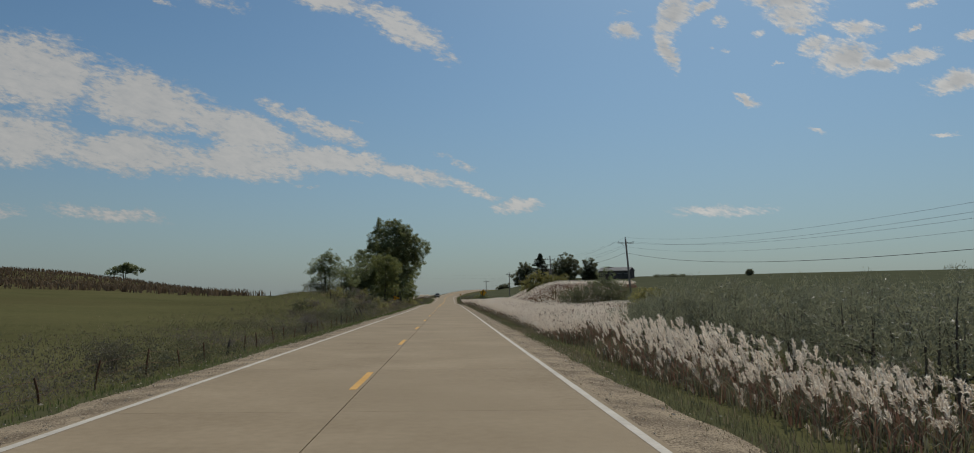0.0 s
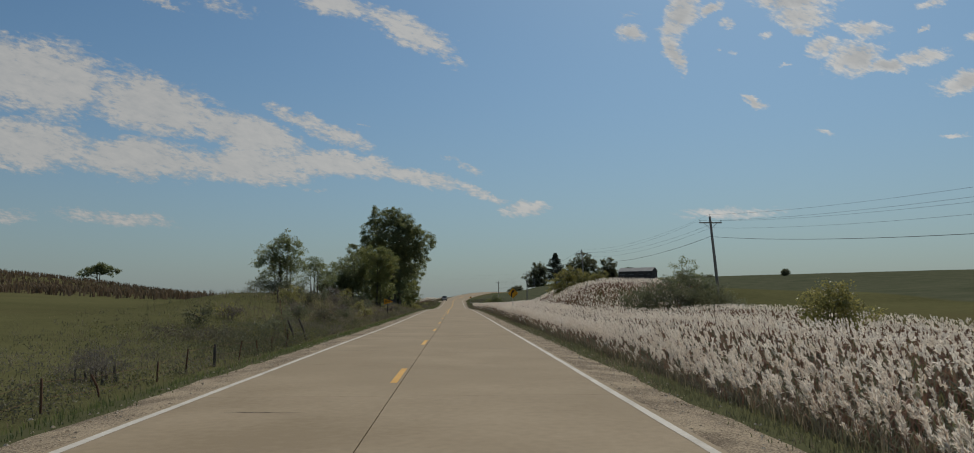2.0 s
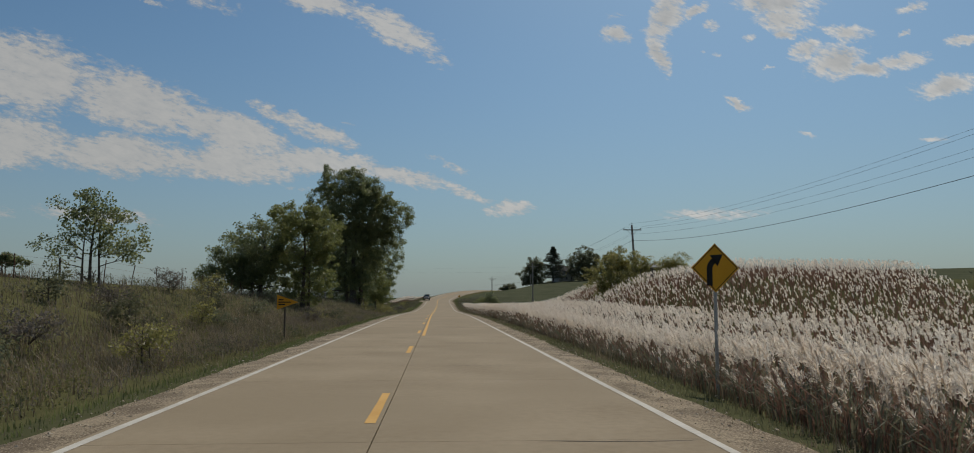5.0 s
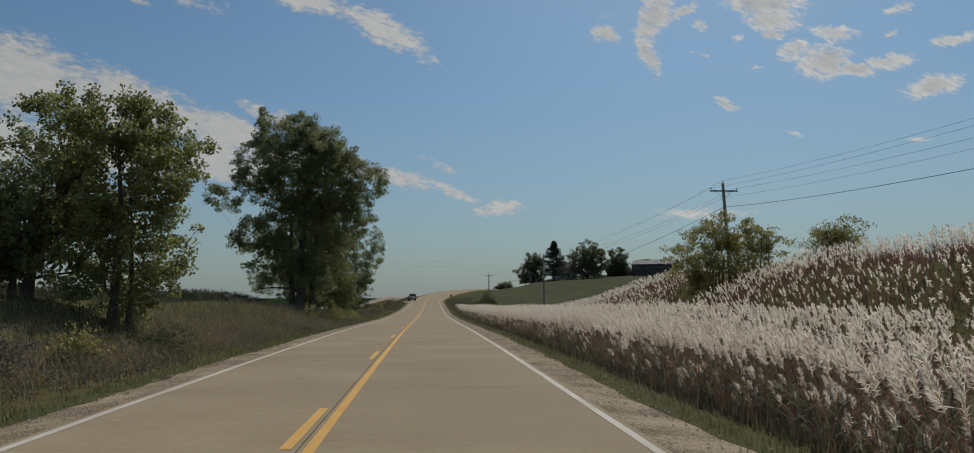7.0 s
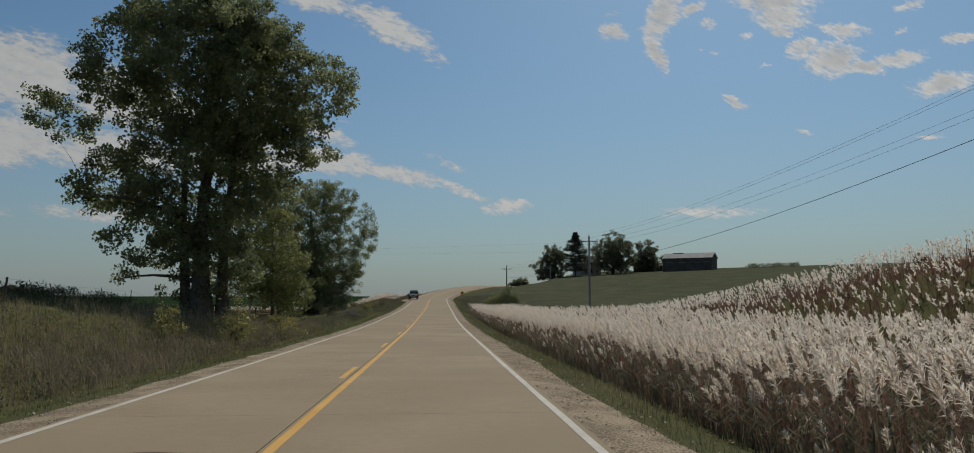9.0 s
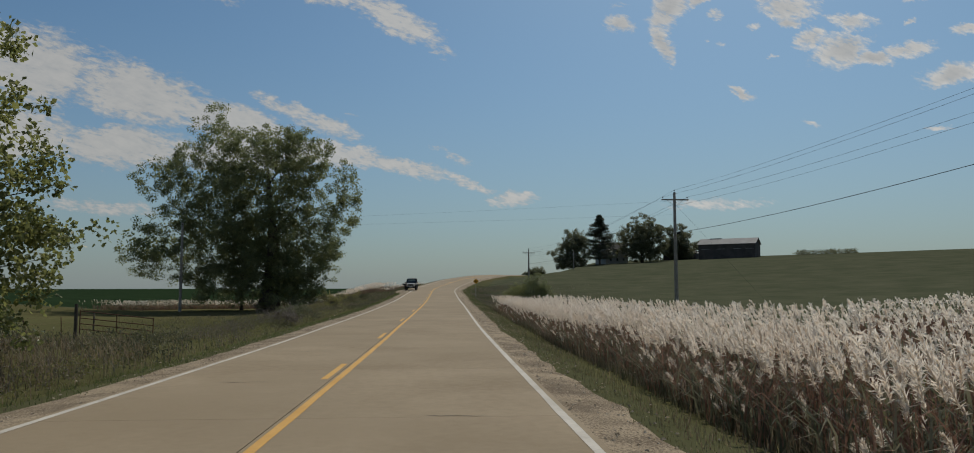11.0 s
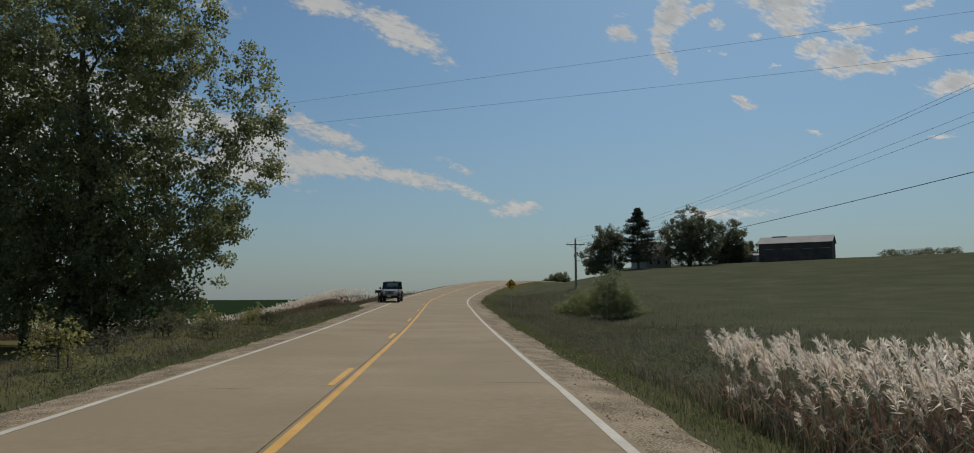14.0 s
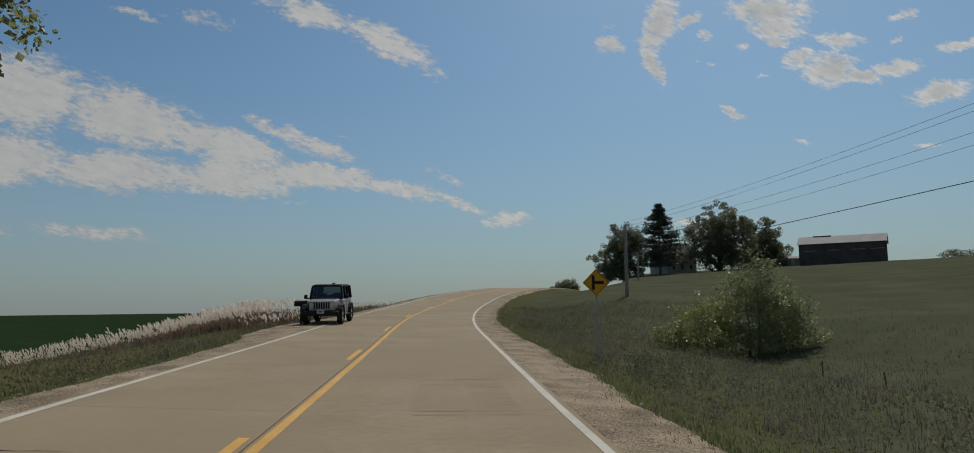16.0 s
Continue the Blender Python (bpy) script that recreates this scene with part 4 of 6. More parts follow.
    # low weeds beside the fence
    shrub("low greyish brushy weed near the fence", -9.2, 23.5, [(0, 0, .34, .7, .8, .36)], WEED, 31, 60, 34, .07, 3, .3, .2)
    shrub("greyish leafless brush at the fence", -9.0, 55.4, [(0, 0, .28, .95, 1.3, .34), (-.2, .2, .5, .5, .7, .26)], WEED_DEAD, 32, 90, 30, .10, 9, .3, .10, -1.0)


make_trees()

# ---------- pampas grass ----------


def pampas(name, label, x, y, height, detail, blades=3, seed=0, front=None):
    """A stand of plume grass: stalks, plumes that lean with the wind, arching blades. detail: 2 near, 1 middle, 0 far."""
    r = np.random.default_rng(seed)
    n = len(x)
    B = Batch()
    height = height - .26 * smooth01((y - 222) / 25) * (x > 0)
    height = height * (1 - .36 * (1 - smooth01((y - 95) / 60)) * (y > 36) * (x > 0))
    z = ground_z(x, y)
    base = np.stack([x, y, z - .05], 1)
    wind = np.array([-.85, -.25, 0])
    lean = wind[None] * r.uniform(.0, .15, (n, 1)) + r.normal(0, .08, (n, 3)) * [1, 1, 0]
    top = base + np.stack([lean[:, 0] * height, lean[:, 1] * height, height], 1)
    mid = (base + top) / 2 - lean * height[:, None] * .12
    side = unit(np.stack([r.normal(size=n), r.normal(size=n), 0 * x], 1))
    B.strips(np.stack([base, mid, top], 1), np.array([.008, .007, .004]) * (1 if detail else 2.0), side, 1)
    # plumes: a feathery tuft that rises along the stalk's tip and combs over with the wind
    size = r.uniform(.7, 1.25, n) * (.34 if detail >= 2 else .31 if detail else .29) * np.where(height < .95, .68, 1.0)
    k = {3: 78, 2: 44, 1: 18, 0: 9}[detail]
    w = {3: .0074, 2: .0118, 1: .020, 0: .036}[detail]
    tip = unit(np.array([0, 0, 1.0]) + lean * 1.5 + wind[None] * r.uniform(.0, .5, (n, 1)) ** 1.5)
    upv = np.array([0, 0, 1.0])
    sweep = r.uniform(.15, .95, (n, 1))
    for j in range(k):
        f = (j + .3) / k
        p0 = top + (tip + wind * sweep * .45 * f * f - upv * sweep * .12 * f * f) * (size * f * .85)[:, None]
        d = unit(tip * (.45 + .45 * f) + wind * sweep * .4 + r.normal(0, .36 if detail else .7, (n, 3)))
        ln = size * (.34 * math.sin(math.pi * (.16 + .72 * f)) + .05) * r.uniform(.6, 1.3, n)
        sd = unit(np.cross(d, r.normal(size=(n, 3))))
        B.strips(np.stack([p0, p0 + d * ln[:, None]], 1), np.array([w, 0]), sd, 0)
    # blades
    for j in range(blades):
        a = r.uniform(0, 6.28, n)
        o = np.stack([np.cos(a), np.sin(a), 0 * a], 1)
        h = height * r.uniform(.45, .85, n)
        b0 = base + o * r.uniform(0, .18, (n, 1)) + np.array([0, 0, .02])
        b1 = b0 + o * (h * .18)[:, None] + np.array([0, 0, 1.0]) * (h * .65)[:, None]
        b2 = b1 + o * (h * .32)[:, None] + np.array([0, 0, 1.0]) * (h * .26)[:, None] + wind * .1
        b3 = b2 + o * (h * .30)[:, None] - np.array([0, 0, 1.0]) * (h * r.uniform(.0, .25, n))[:, None] + wind * .1
        sd = np.stack([-o[:, 1], o[:, 0], 0 * a], 1)
        m = 1 if j < 1 else 2
        B.strips(np.stack([b0, b1, b2, b3], 1), np.array([.012, .014, .010, 0]) * (1 if detail >= 2 else 1.8), sd, int(m))
    ob = link(name, B.mesh(name), [PLUME, STALK, BLADE])
    tagged(ob, label, "pampas grass", "pampas stands", "stuff")


def patch(n, x0, x1, y0, y1, keep, seed):
    r = np.random.default_rng(seed)
    x, y = r.uniform(x0, x1, n), r.uniform(y0, y1, n)
    k = keep(x, y, r)
    return x[k], y[k], r


SHRUB_SPOTS = [(22.2, 110.5, 3.4), (27, 112, 3), (20.9, 74, 1.8), (22.6, 178.0, 4.4), (19.5, 175.0, 2.5), (27.4, 171, 1.6)]


def clear(x, y):
    ok = np.ones(len(x), bool)
    for a, b, c in SHRUB_SPOTS:
        ok &= np.hypot(x - a, y - b) > c
    ok &= ~((x > 12) & (x < 27) & (y > 11) & (y < 43)) & ~((x > 9.4 + .14 * np.clip(y - 27, 0, 18)) & (x < 14) & (y > 27) & (y < 45))
    return ok


def make_pampas():
    def front_keep(x, y, r):
        edge = 6.15 + .35 * fbm(y, y * .3, .35, 1.2) + .5 * smooth01((24 - y) / 10) - .8 * np.exp(-((y - 96) / 7) ** 2)
        end = (y < 268 - 2.2 * np.abs(x - 7)) & ((y > 39) | ((y > 34.5) & (x < 10.4)) | ((x > 6.4) & (y > 10.5) & (y < 27 + .5 * (x - 6.5)) & (x < 9.4 + .5 * fbm(y, y * .4, .6, 2.0))))
        thin = np.where(y < 32, .75, 1.0)
        return (x > edge) & end & clear(x, y) & (r.random(len(x)) < thin)
    for a, b, w in ((10, 32, 10.2), (34, 85, 8.2), (85, 145, 8.2), (145, 205, 8.2), (205, 270, 8.2)):
        x, y, r = patch(int((b - a) * (w - 5.3) * 20.0), 5.3, w, a, b, front_keep, a + 1)
        h = (1.26 + .18 * smooth01((x - 6.2) / 1.1)) * np.where(r.random(len(x)) < .32, r.uniform(.2, .85, len(x)), r.uniform(.86, 1.12, len(x)))
        h = h + .42 * np.exp(-((y - 97) / 8) ** 2)
        h = h * (1 - .42 * smooth01((70 - y) / 26) * (y > 34) * (1 - smooth01((x - 6.2) / 2.6)))
        h = h - (.22 + .035 * np.clip(26 - y, 0, 12)) * (y < 32)
        near = x < 7.2 + .6 * (y < 32)
        for sel, detail in ((near, 3), (~near, 2)):
            pampas("pampas_grass_front", "white feathery pampas grass in a dense roadside stand", x[sel], y[sel], h[sel], detail, 3, a + detail)

    # bent, low plumes straggling down to the start of the stand
    x, y, r = patch(260, 7.4, 12.6, 9.5, 18.5, lambda x, y, r: (x < 8.2 + .55 * (y - 9)) & (x > 7.0), 8)
    pampas("pampas_grass_straggle", "low bent white pampas plumes at the thin end of a stand", x, y, r.uniform(.35, .8, len(x)), 2, 4, 9)

    def mid_keep(x, y, r):
        deep = 13.6 - 2.0 * smooth01((y - 205) / 25)
        return (x < deep) & (y < 266) & (y > 35.5) & clear(x, y)
    for a, b in ((24, 110), (110, 190), (190, 266)):
        x, y, r = patch(int((b - a) * 5.6 * 8.0), 8.1, 13.7, a, b, mid_keep, a + 3)
        pampas("pampas_grass_middle", "white feathery pampas grass behind the roadside edge", x, y, r.uniform(1.2, 1.55, len(x)), 1, 2, a + 4)

    def bank_keep(x, y, r):
        lim = 29 + 12 * smooth01((y - 118) / 40)
        gap = fbm(x, y, .5, 3.0) > -.75
        near = (y > 43) & ((x > 17.5) | (r.random(len(x)) < .35) | (y < 112))
        return (x < lim) & clear(x, y) & gap & near & (y < 232 - .6 * np.maximum(x - 20, 0))
    for a, b in ((28, 100), (100, 165), (165, 232)):
        x, y, r = patch(int((b - a) * 28 * 5.6), 13.4, 41.5, a, b, bank_keep, a + 5)
        pampas("pampas_grass_bank", "pale plumed pampas grass covering the roadside bank", x, y, r.uniform(.8, 1.35, len(x)), 0, 1, a + 6)
    # the strip along the left waterway
    r = np.random.default_rng(77)
    for k, (pts, wid, n) in enumerate((([(-42, 300), (-28, 314), (-18, 325), (-10, 334)], 2.6, 2900), ([(-8.6, 330), (-8.2, 345), (-6.5, 362), (-3, 380)], 1.6, 600), ([(-15.8, 336), (-12, 337), (-8.4, 337.5)], 2.4, 760))):
        P = np.array(pts, float)
        f = r.uniform(0, len(P) - 1, n)
        i = np.minimum(f.astype(int), len(P) - 2)
        q = P[i] + (P[i + 1] - P[i]) * (f - i)[:, None] + r.normal(0, wid * .5, (n, 2)) * [.8, 1]
        pampas("pampas_grass_strip", "low white pampas grass along the far ditch", q[:, 0], q[:, 1], r.uniform(.6, 1.1, n) * (1, .6, 1.35)[k], 1, 2, 90 + k)


make_pampas()


def blades_stuff(name, label, x, y, h, w, material, per=3, seed=0, category="grass", spread=.06):
    r = np.random.default_rng(seed)
    x, y, h = np.repeat(x, per), np.repeat(y, per), np.repeat(h, per)
    n = len(x)
    x, y = x + r.normal(0, spread, n), y + r.normal(0, spread, n)
    h = h * r.uniform(.55, 1.2, n)
    a = r.uniform(0, 6.28, n)
    o = np.stack([np.cos(a), np.sin(a), 0 * a], 1)
    b0 = np.stack([x, y, ground_z(x, y) - .03], 1)
    up = np.array([0, 0, 1.0])
    b1 = b0 + up * (h * .6)[:, None] + o * (h * .12)[:, None]
    b2 = b1 + up * (h * .4)[:, None] + o * (h * r.uniform(.1, .45, n))[:, None] + np.array([-.12, 0, 0]) * h[:, None]
    B = Batch()
    B.strips(np.stack([b0, b1, b2], 1), np.array([1, .8, 0]) * w, np.stack([-o[:, 1], o[:, 0], 0 * a], 1))
    tagged(link(name, B.mesh(name), material), label, category, kind="stuff")


def make_grass():
    r = np.random.default_rng(5)
    for side in (-1, 1):
        n = 21000 if side > 0 else 13000
        q = r.uniform(2, 345, n) if side < 0 else 2 + 343 * r.random(n) ** 1.2
        d = side * (4.4 + np.abs(r.normal(0, .8, n)))
        x, y = road_at(q, d)
        h = .10 + .09 * np.clip(np.abs(d) - 4.7, 0, 1.5)
        dry = fbm(x * 2.2, y, .4, 3.3) + .5 * r.normal(size=n) > (.45 if side > 0 else .8)
        blades_stuff("verge_grass", "short green grass along the gravel shoulder", x[~dry], y[~dry], h[~dry], .008, GRASS if side > 0 else GRASS_GREEN, 2, 6 + side, spread=.1)
        blades_stuff("verge_straw", "dry straw-brown grass mixed into the mown verge", x[dry], y[dry], h[dry] * 1.1, .007, DRY, 2, 36 + side, spread=.1)
    # rough growth: left ditch and bank
    n = 20000
    x, y = -7.1 - np.abs(r.normal(0, 6.5, n)), r.uniform(4, 352, n)
    y = np.where(y > 345, y - 60, y)
    tall = .15 + .53 * smooth01((y - 60) / 45) * (1 - .8 * smooth01((y - 225) / 20)) * (r.random(n) ** 1.5)
    k = r.random(n) < np.where((y > 95) & (y < 225) & (x > -12.5), .25, np.where(y > 240, .88, .6))
    blades_stuff("rough_grass", "olive rough grass of the ditch and fence bank", x[k], y[k], tall[k], .012, WEED, 3, 15, spread=.15)
    blades_stuff("dry_grass", "straw-coloured dry grass in the ditch", x[~k], y[~k], tall[~k] * 1.1, .010, DRY, 3, 16, spread=.15)
    # leafy growth low on the ground: left bank, left ditch near the bend, foot of the hay field
    m = 6200
    x, y = -7.2 - np.abs(r.normal(0, 3.6, m)), r.uniform(12, 92, m)
    q = 268 + 84 * r.random(m)
    xs, ys = road_at(q, -(5.6 + np.abs(r.normal(0, 2.8, m))))
    pick = r.random(m)
    x, y = np.where(pick < .4, x, xs), np.where(pick < .4, y, ys)
    xs, ys = road_at(q, 6.0 + np.abs(r.normal(0, 5.0, m)))
    x, y = np.where(pick > .62, xs, x), np.where(pick > .62, ys, y)
    g = fbm(x, y, .30, 7.0) + .3 * r.normal(size=m) + np.where(pick > .62, .18, 0)
    c = np.stack([x, y, ground_z(x, y) + r.uniform(.03, .20, m)], 1)
    for name, label, mt, sel, size, wd in (
            ("low_weeds", "low green leafy weeds of ditch and bank", WEED, g < .0, .085, .3), ("low_yellow_weeds", "low yellow-green herbs of ditch and bank", WEED_YELLOW, (g >= .0) & (g < .22), .07, .3),
            ("low_withered_weeds", "low withered grey-brown weeds of ditch and bank", WEED_DEAD, g >= .22, .11, .10)):
        B = Batch()
        leaf_clumps(B, c[sel], .28, 20, size, 0, -.8, r, wd, True)
        tagged(link(name, B.mesh(name), mt), label, "weeds", kind="stuff")
    # herbs on the bank in patches: green, yellowing and withered
    m = 5200
    x, y = -7.0 - np.abs(r.normal(0, 4.4, m)), 70 + 192 * r.random(m) ** 1.15
    g = fbm(x, y, .22, 4.0) + .25 * r.normal(size=m)
    c = np.stack([x, y, ground_z(x, y) + r.uniform(.08, .5, m)], 1)
    for k, (name, label, mt, sel, size, wd) in enumerate((
            ("weeds", "tangled leafy weeds on the bank", WEED, g < -.1, .10, .3), ("yellow_weeds", "yellow-green flowering weeds on the bank", WEED_YELLOW, (g >= -.1) & (g < .35), .075, .34),
            ("withered_weeds", "withered grey-brown weeds in the ditch", WEED_DEAD, g >= .35, .11, .12))):
        B = Batch()
        leaf_clumps(B, c[sel], .3, 20, size, 0, -.9, r, wd, True)
        tagged(link(name, B.mesh(name), mt), label, "weeds", kind="stuff")
    n = 9000
    x, y = -7.9 - np.abs(r.normal(0, 2.8, n)), r.uniform(96, 228, n)
    blades_stuff("tall_dry_grass", "tall straw-brown grass along the left ditch", x, y, r.uniform(.35, .75, n), .011, DRY, 3, 26, spread=.12)
    n = 8000
    s = r.uniform(262, 350, n)
    x, y = road_at(s, 4.7 + np.abs(r.normal(0, 1.5, n)))
    blades_stuff("green_verge", "fresh green grass strip along the inside of the bend", x, y, np.full(n, .085), .010, GRASS_GREEN, 3, 27, spread=.1)
    # growth at the foot of the pampas stand
    n = 9000
    y = r.uniform(2, 272, n)
    x = 6.0 + np.abs(r.normal(0, .6, n)) + np.where(y < 40, r.uniform(0, 4.5, n), 0)
    k = r.random(n) < .65
    blades_stuff("ditch_grass", "dull olive grass at the foot of the plume grass", x[k], y[k], np.full(k.sum(), .34), .011, WEED, 3, 23, spread=.15)
    blades_stuff("ditch_dry_grass", "brown dry stems at the foot of the plume grass", x[~k], y[~k], np.full((~k).sum(), .5), .009, DRY, 3, 24, spread=.15)
    # right hay field and its edge
    n = 5500
    y = r.uniform(255, 350, n)
    x, y = road_at(y, 6.2 + np.abs(r.normal(0, 9, n)))
    blades_stuff("hay_grass", "dark green hay field grass beside the bend", x, y, np.full(n, .13), .008, HAY, 4, 19, spread=.35)
    # weeds along the field edge behind the left fence, in a painted shadow tone
    n = 4300
    x, y = -18 - 15 * r.random(n) ** 1.6, r.uniform(166, 238, n)
    B = Batch()
    leaf_clumps(B, np.stack([x, y, ground_z(x, y) + r.uniform(.15, .85, n)], 1), .34, 18, .14, 0, -1.0, r, .22, True)
    tagged(link("crop_edge", B.mesh("crop_edge"), CROP_SHADED), "dark green crop edge behind the fence bank, coloured in shadow tone", "crop", kind="stuff")
    n = 8000
    q = r.uniform(252, 352, n)
    x, y = road_at(q, 7.0 + np.abs(r.normal(0, 10, n)))
    g = fbm(x, y, .33, 2.6) + .45 * r.normal(size=n) + .7 * (1 - smooth01((road_sd(x, y)[1] - 9) / 9)) - .1
    for name, label, mt, sel, hh in (("field_weeds", "low olive weeds scattered through the hay field", WEED, g < .5, .24), ("field_stems", "withered brown stems standing in the hay field", WEED_DEAD, (g >= .5) & (g < .95), .34),
                                     ("field_straw", "dry straw tufts in the hay field", DRY, g >= .95, .28)):
        blades_stuff(name, label, x[sel], y[sel], hh * r.uniform(.5, 1.2, sel.sum()), .010, mt, 3, 29, "weeds", .16)
    # meadow tufts on the left
    n = 5500
    x, y = -14 - np.abs(r.normal(0, 22, n)), r.uniform(8, 130, n)
    blades_stuff("meadow_grass", "green pasture grass tufts", x, y, np.full(n, .08), .012, GRASS, 4, 21, spread=.4)


make_grass()


def make_corn():
    r = np.random.default_rng(9)
    n = 13500
    x, y = r.uniform(-330, -50, n), r.uniform(150, 440, n)
    x = np.round(x / 1.5) * 1.5
    z = ground_z(x, y)
    k = (z > .9 + .6 * fbm(x, y, .03, 1)) & (y > 165)
    x, y = x[k], y[k]
    blades_stuff("corn_field", "ripe brown corn standing on the ridge", x, y, np.full(len(x), 1.75), .14, CORN, 3, 22, "corn", .35)


make_corn()

# ---------- poles, wires, signs, fence ----------


def bm_tube(pts, radii, sides=8):
    B = Batch()
    tube_np(B, np.array(pts, float), np.array(radii, float), sides)
    return B.mesh("tube", True)


def bm_box(sx, sy, sz, at=(0, 0, 0), bevel=.0, turn=None):
    bm = bmesh.new()
    bmesh.ops.create_cube(bm, size=1)
    bmesh.ops.scale(bm, vec=(sx, sy, sz), verts=bm.verts)
    if bevel:
        bmesh.ops.bevel(bm, geom=bm.edges[:], offset=bevel, segments=2, affect='EDGES', profile=.5)
    if turn is not None:
        bmesh.ops.transform(bm, matrix=turn, verts=bm.verts)
    bmesh.ops.translate(bm, vec=at, verts=bm.verts)
    return bm


def bm_cyl(r0, r1, h, at=(0, 0, 0), sides=12, turn=None):
    bm = bmesh.new()
    bmesh.ops.create_cone(bm, cap_ends=True, segments=sides, radius1=r0, radius2=r1, depth=h)
    if turn is not None:
        bmesh.ops.transform(bm, matrix=turn, verts=bm.verts)
    bmesh.ops.translate(bm, vec=at, verts=bm.verts)
    return bm


def utility_pole(x, y, top_z, lean=(0, 0), arm=2.6, turn=0.0):
    z = gz(x, y)
    h = top_z - z
    t = thing("utility_pole", "weathered wooden utility pole with crossarm and insulators", "utility pole", (x, y, z), turn, "power line poles")
    lx, ly = lean
    link("pole", bm_tube([(-lx, -ly, -.5), (-lx * .5, -ly * .5, h * .5), (0, 0, h - .02), (0, 0, h)], [.19, .16, .125, .02], 10), POLE_WOOD, t)
    part("crossarm", bm_box(arm, .1, .13, (0, -.17, h - .75), .012), POLE_WOOD, t)
    for sx in (-1, 1):
        B = Batch()
        tube_np(B, np.array([(sx * .75, -.19, h - .8), (0, -.16, h - 1.45)]), np.array([.022, .022]), 5)
        link("brace", B.mesh("brace"), STEEL, t)
    for ix, iz in ((-arm / 2 + .12, h - .60), (arm / 2 - .12, h - .60), (0, h + .10)):
        bm = bm_cyl(.05, .07, .1, (ix, -.17 if ix else 0, iz + .05), 8)
        part("insulator", bm, CERAMIC, t)
    return (x, y, z, h, arm, turn)


def sag_wire(a, b, sag, r=.0075, name="power_line", label="thin dark power line wire sagging between poles"):
    a, b = np.array(a, float), np.array(b, float)
    f = np.linspace(0, 1, 25)[:, None]
    P = a + (b - a) * f
    P[:, 2] -= sag * 4 * f[:, 0] * (1 - f[:, 0])
    B = Batch()
    tube_np(B, P, np.full(25, r), 5)
    tagged(link(name, B.mesh(name, True), WIRE), label, "power line", "overhead wires")


def make_poles():
    poles = [utility_pole(29.6, 30, 6.4), utility_pole(29.5, 116.4, 10.6, (-.9, 0)), utility_pole(27.4, 189.2, 11.5, (-.45, 0)), utility_pole(23.6, 270.4, 9.75), utility_pole(19.4, 355.0, 8.7), utility_pole(44, 440, 12.5, turn=-25)]
    drop = [2.3, 2.3, 2.2, 3.9, 3.0, 3.0]           # how far below the top the telephone cable hangs
    for p, q in zip(poles, poles[1:]):
        for k in (-1, 1, 0):
            a = (p[0] + k * (p[4] / 2 - .12), p[1] - .17 * abs(k), p[2] + p[3] + (-.5 if k else .2))
            b = (q[0] + k * (q[4] / 2 - .12), q[1] - .17 * abs(k), q[2] + q[3] + (-.5 if k else .2))
            sag_wire(a, b, 1.2)
        sag_wire((p[0] + .12, p[1], p[2] + p[3] - 1.3), (q[0] + .12, q[1], q[2] + q[3] - 1.3), 1.2)
        sag_wire((p[0], p[1], p[2] + p[3] - drop[poles.index(p)]), (q[0], q[1], q[2] + q[3] - drop[poles.index(q)]), 1.3 if p[1] < 260 else .4, .018, "telephone_cable", "thick dark telephone cable sagging between poles")
    # the pole across the road, under the big tree, and the two wires that cross to it
    z = gz(-31.6, 297.4)
    t = thing("service_pole", "plain wooden service pole without crossarm", "utility pole", (-31.6, 297.4, z))
    h = 9.0 - z
    link("pole", bm_tube([(0, 0, -.5), (0, 0, h * .5), (0, 0, h - .02), (0, 0, h)], [.19, .165, .14, .03], 10), POLE_WOOD, t)
    part("insulator", bm_cyl(.05, .07, .1, (0, -.14, h - .25), 8), CERAMIC, t)
    d = poles[3]
    sag_wire((d[0], d[1], d[2] + d[3] - .85), (-31.6, 297.3, 8.85), .1, .004)
    sag_wire((d[0], d[1], d[2] + d[3] - 2.15), (-31.6, 297.3, 8.3), .15, .004)
    sag_wire((d[0] + .1, d[1], d[2] + d[3] - 1.2), (d[0] + 9.4, d[1] + .6, gz(d[0] + 9.4, d[1] + .6)), .0, .006, "guy_wire", "thin steel guy wire slanting from pole to ground")
    # splice closure on the cable
    bm = bm_cyl(.085, .085, .6, (d[0] + .1, d[1] - .75, d[2] + d[3] - 3.98), 10, Matrix.Rotation(radians(90), 4, 'X'))
    tagged(part("splice_case", bm, BLACK), "black cable splice case hanging beside the pole", "cable box")


make_poles()


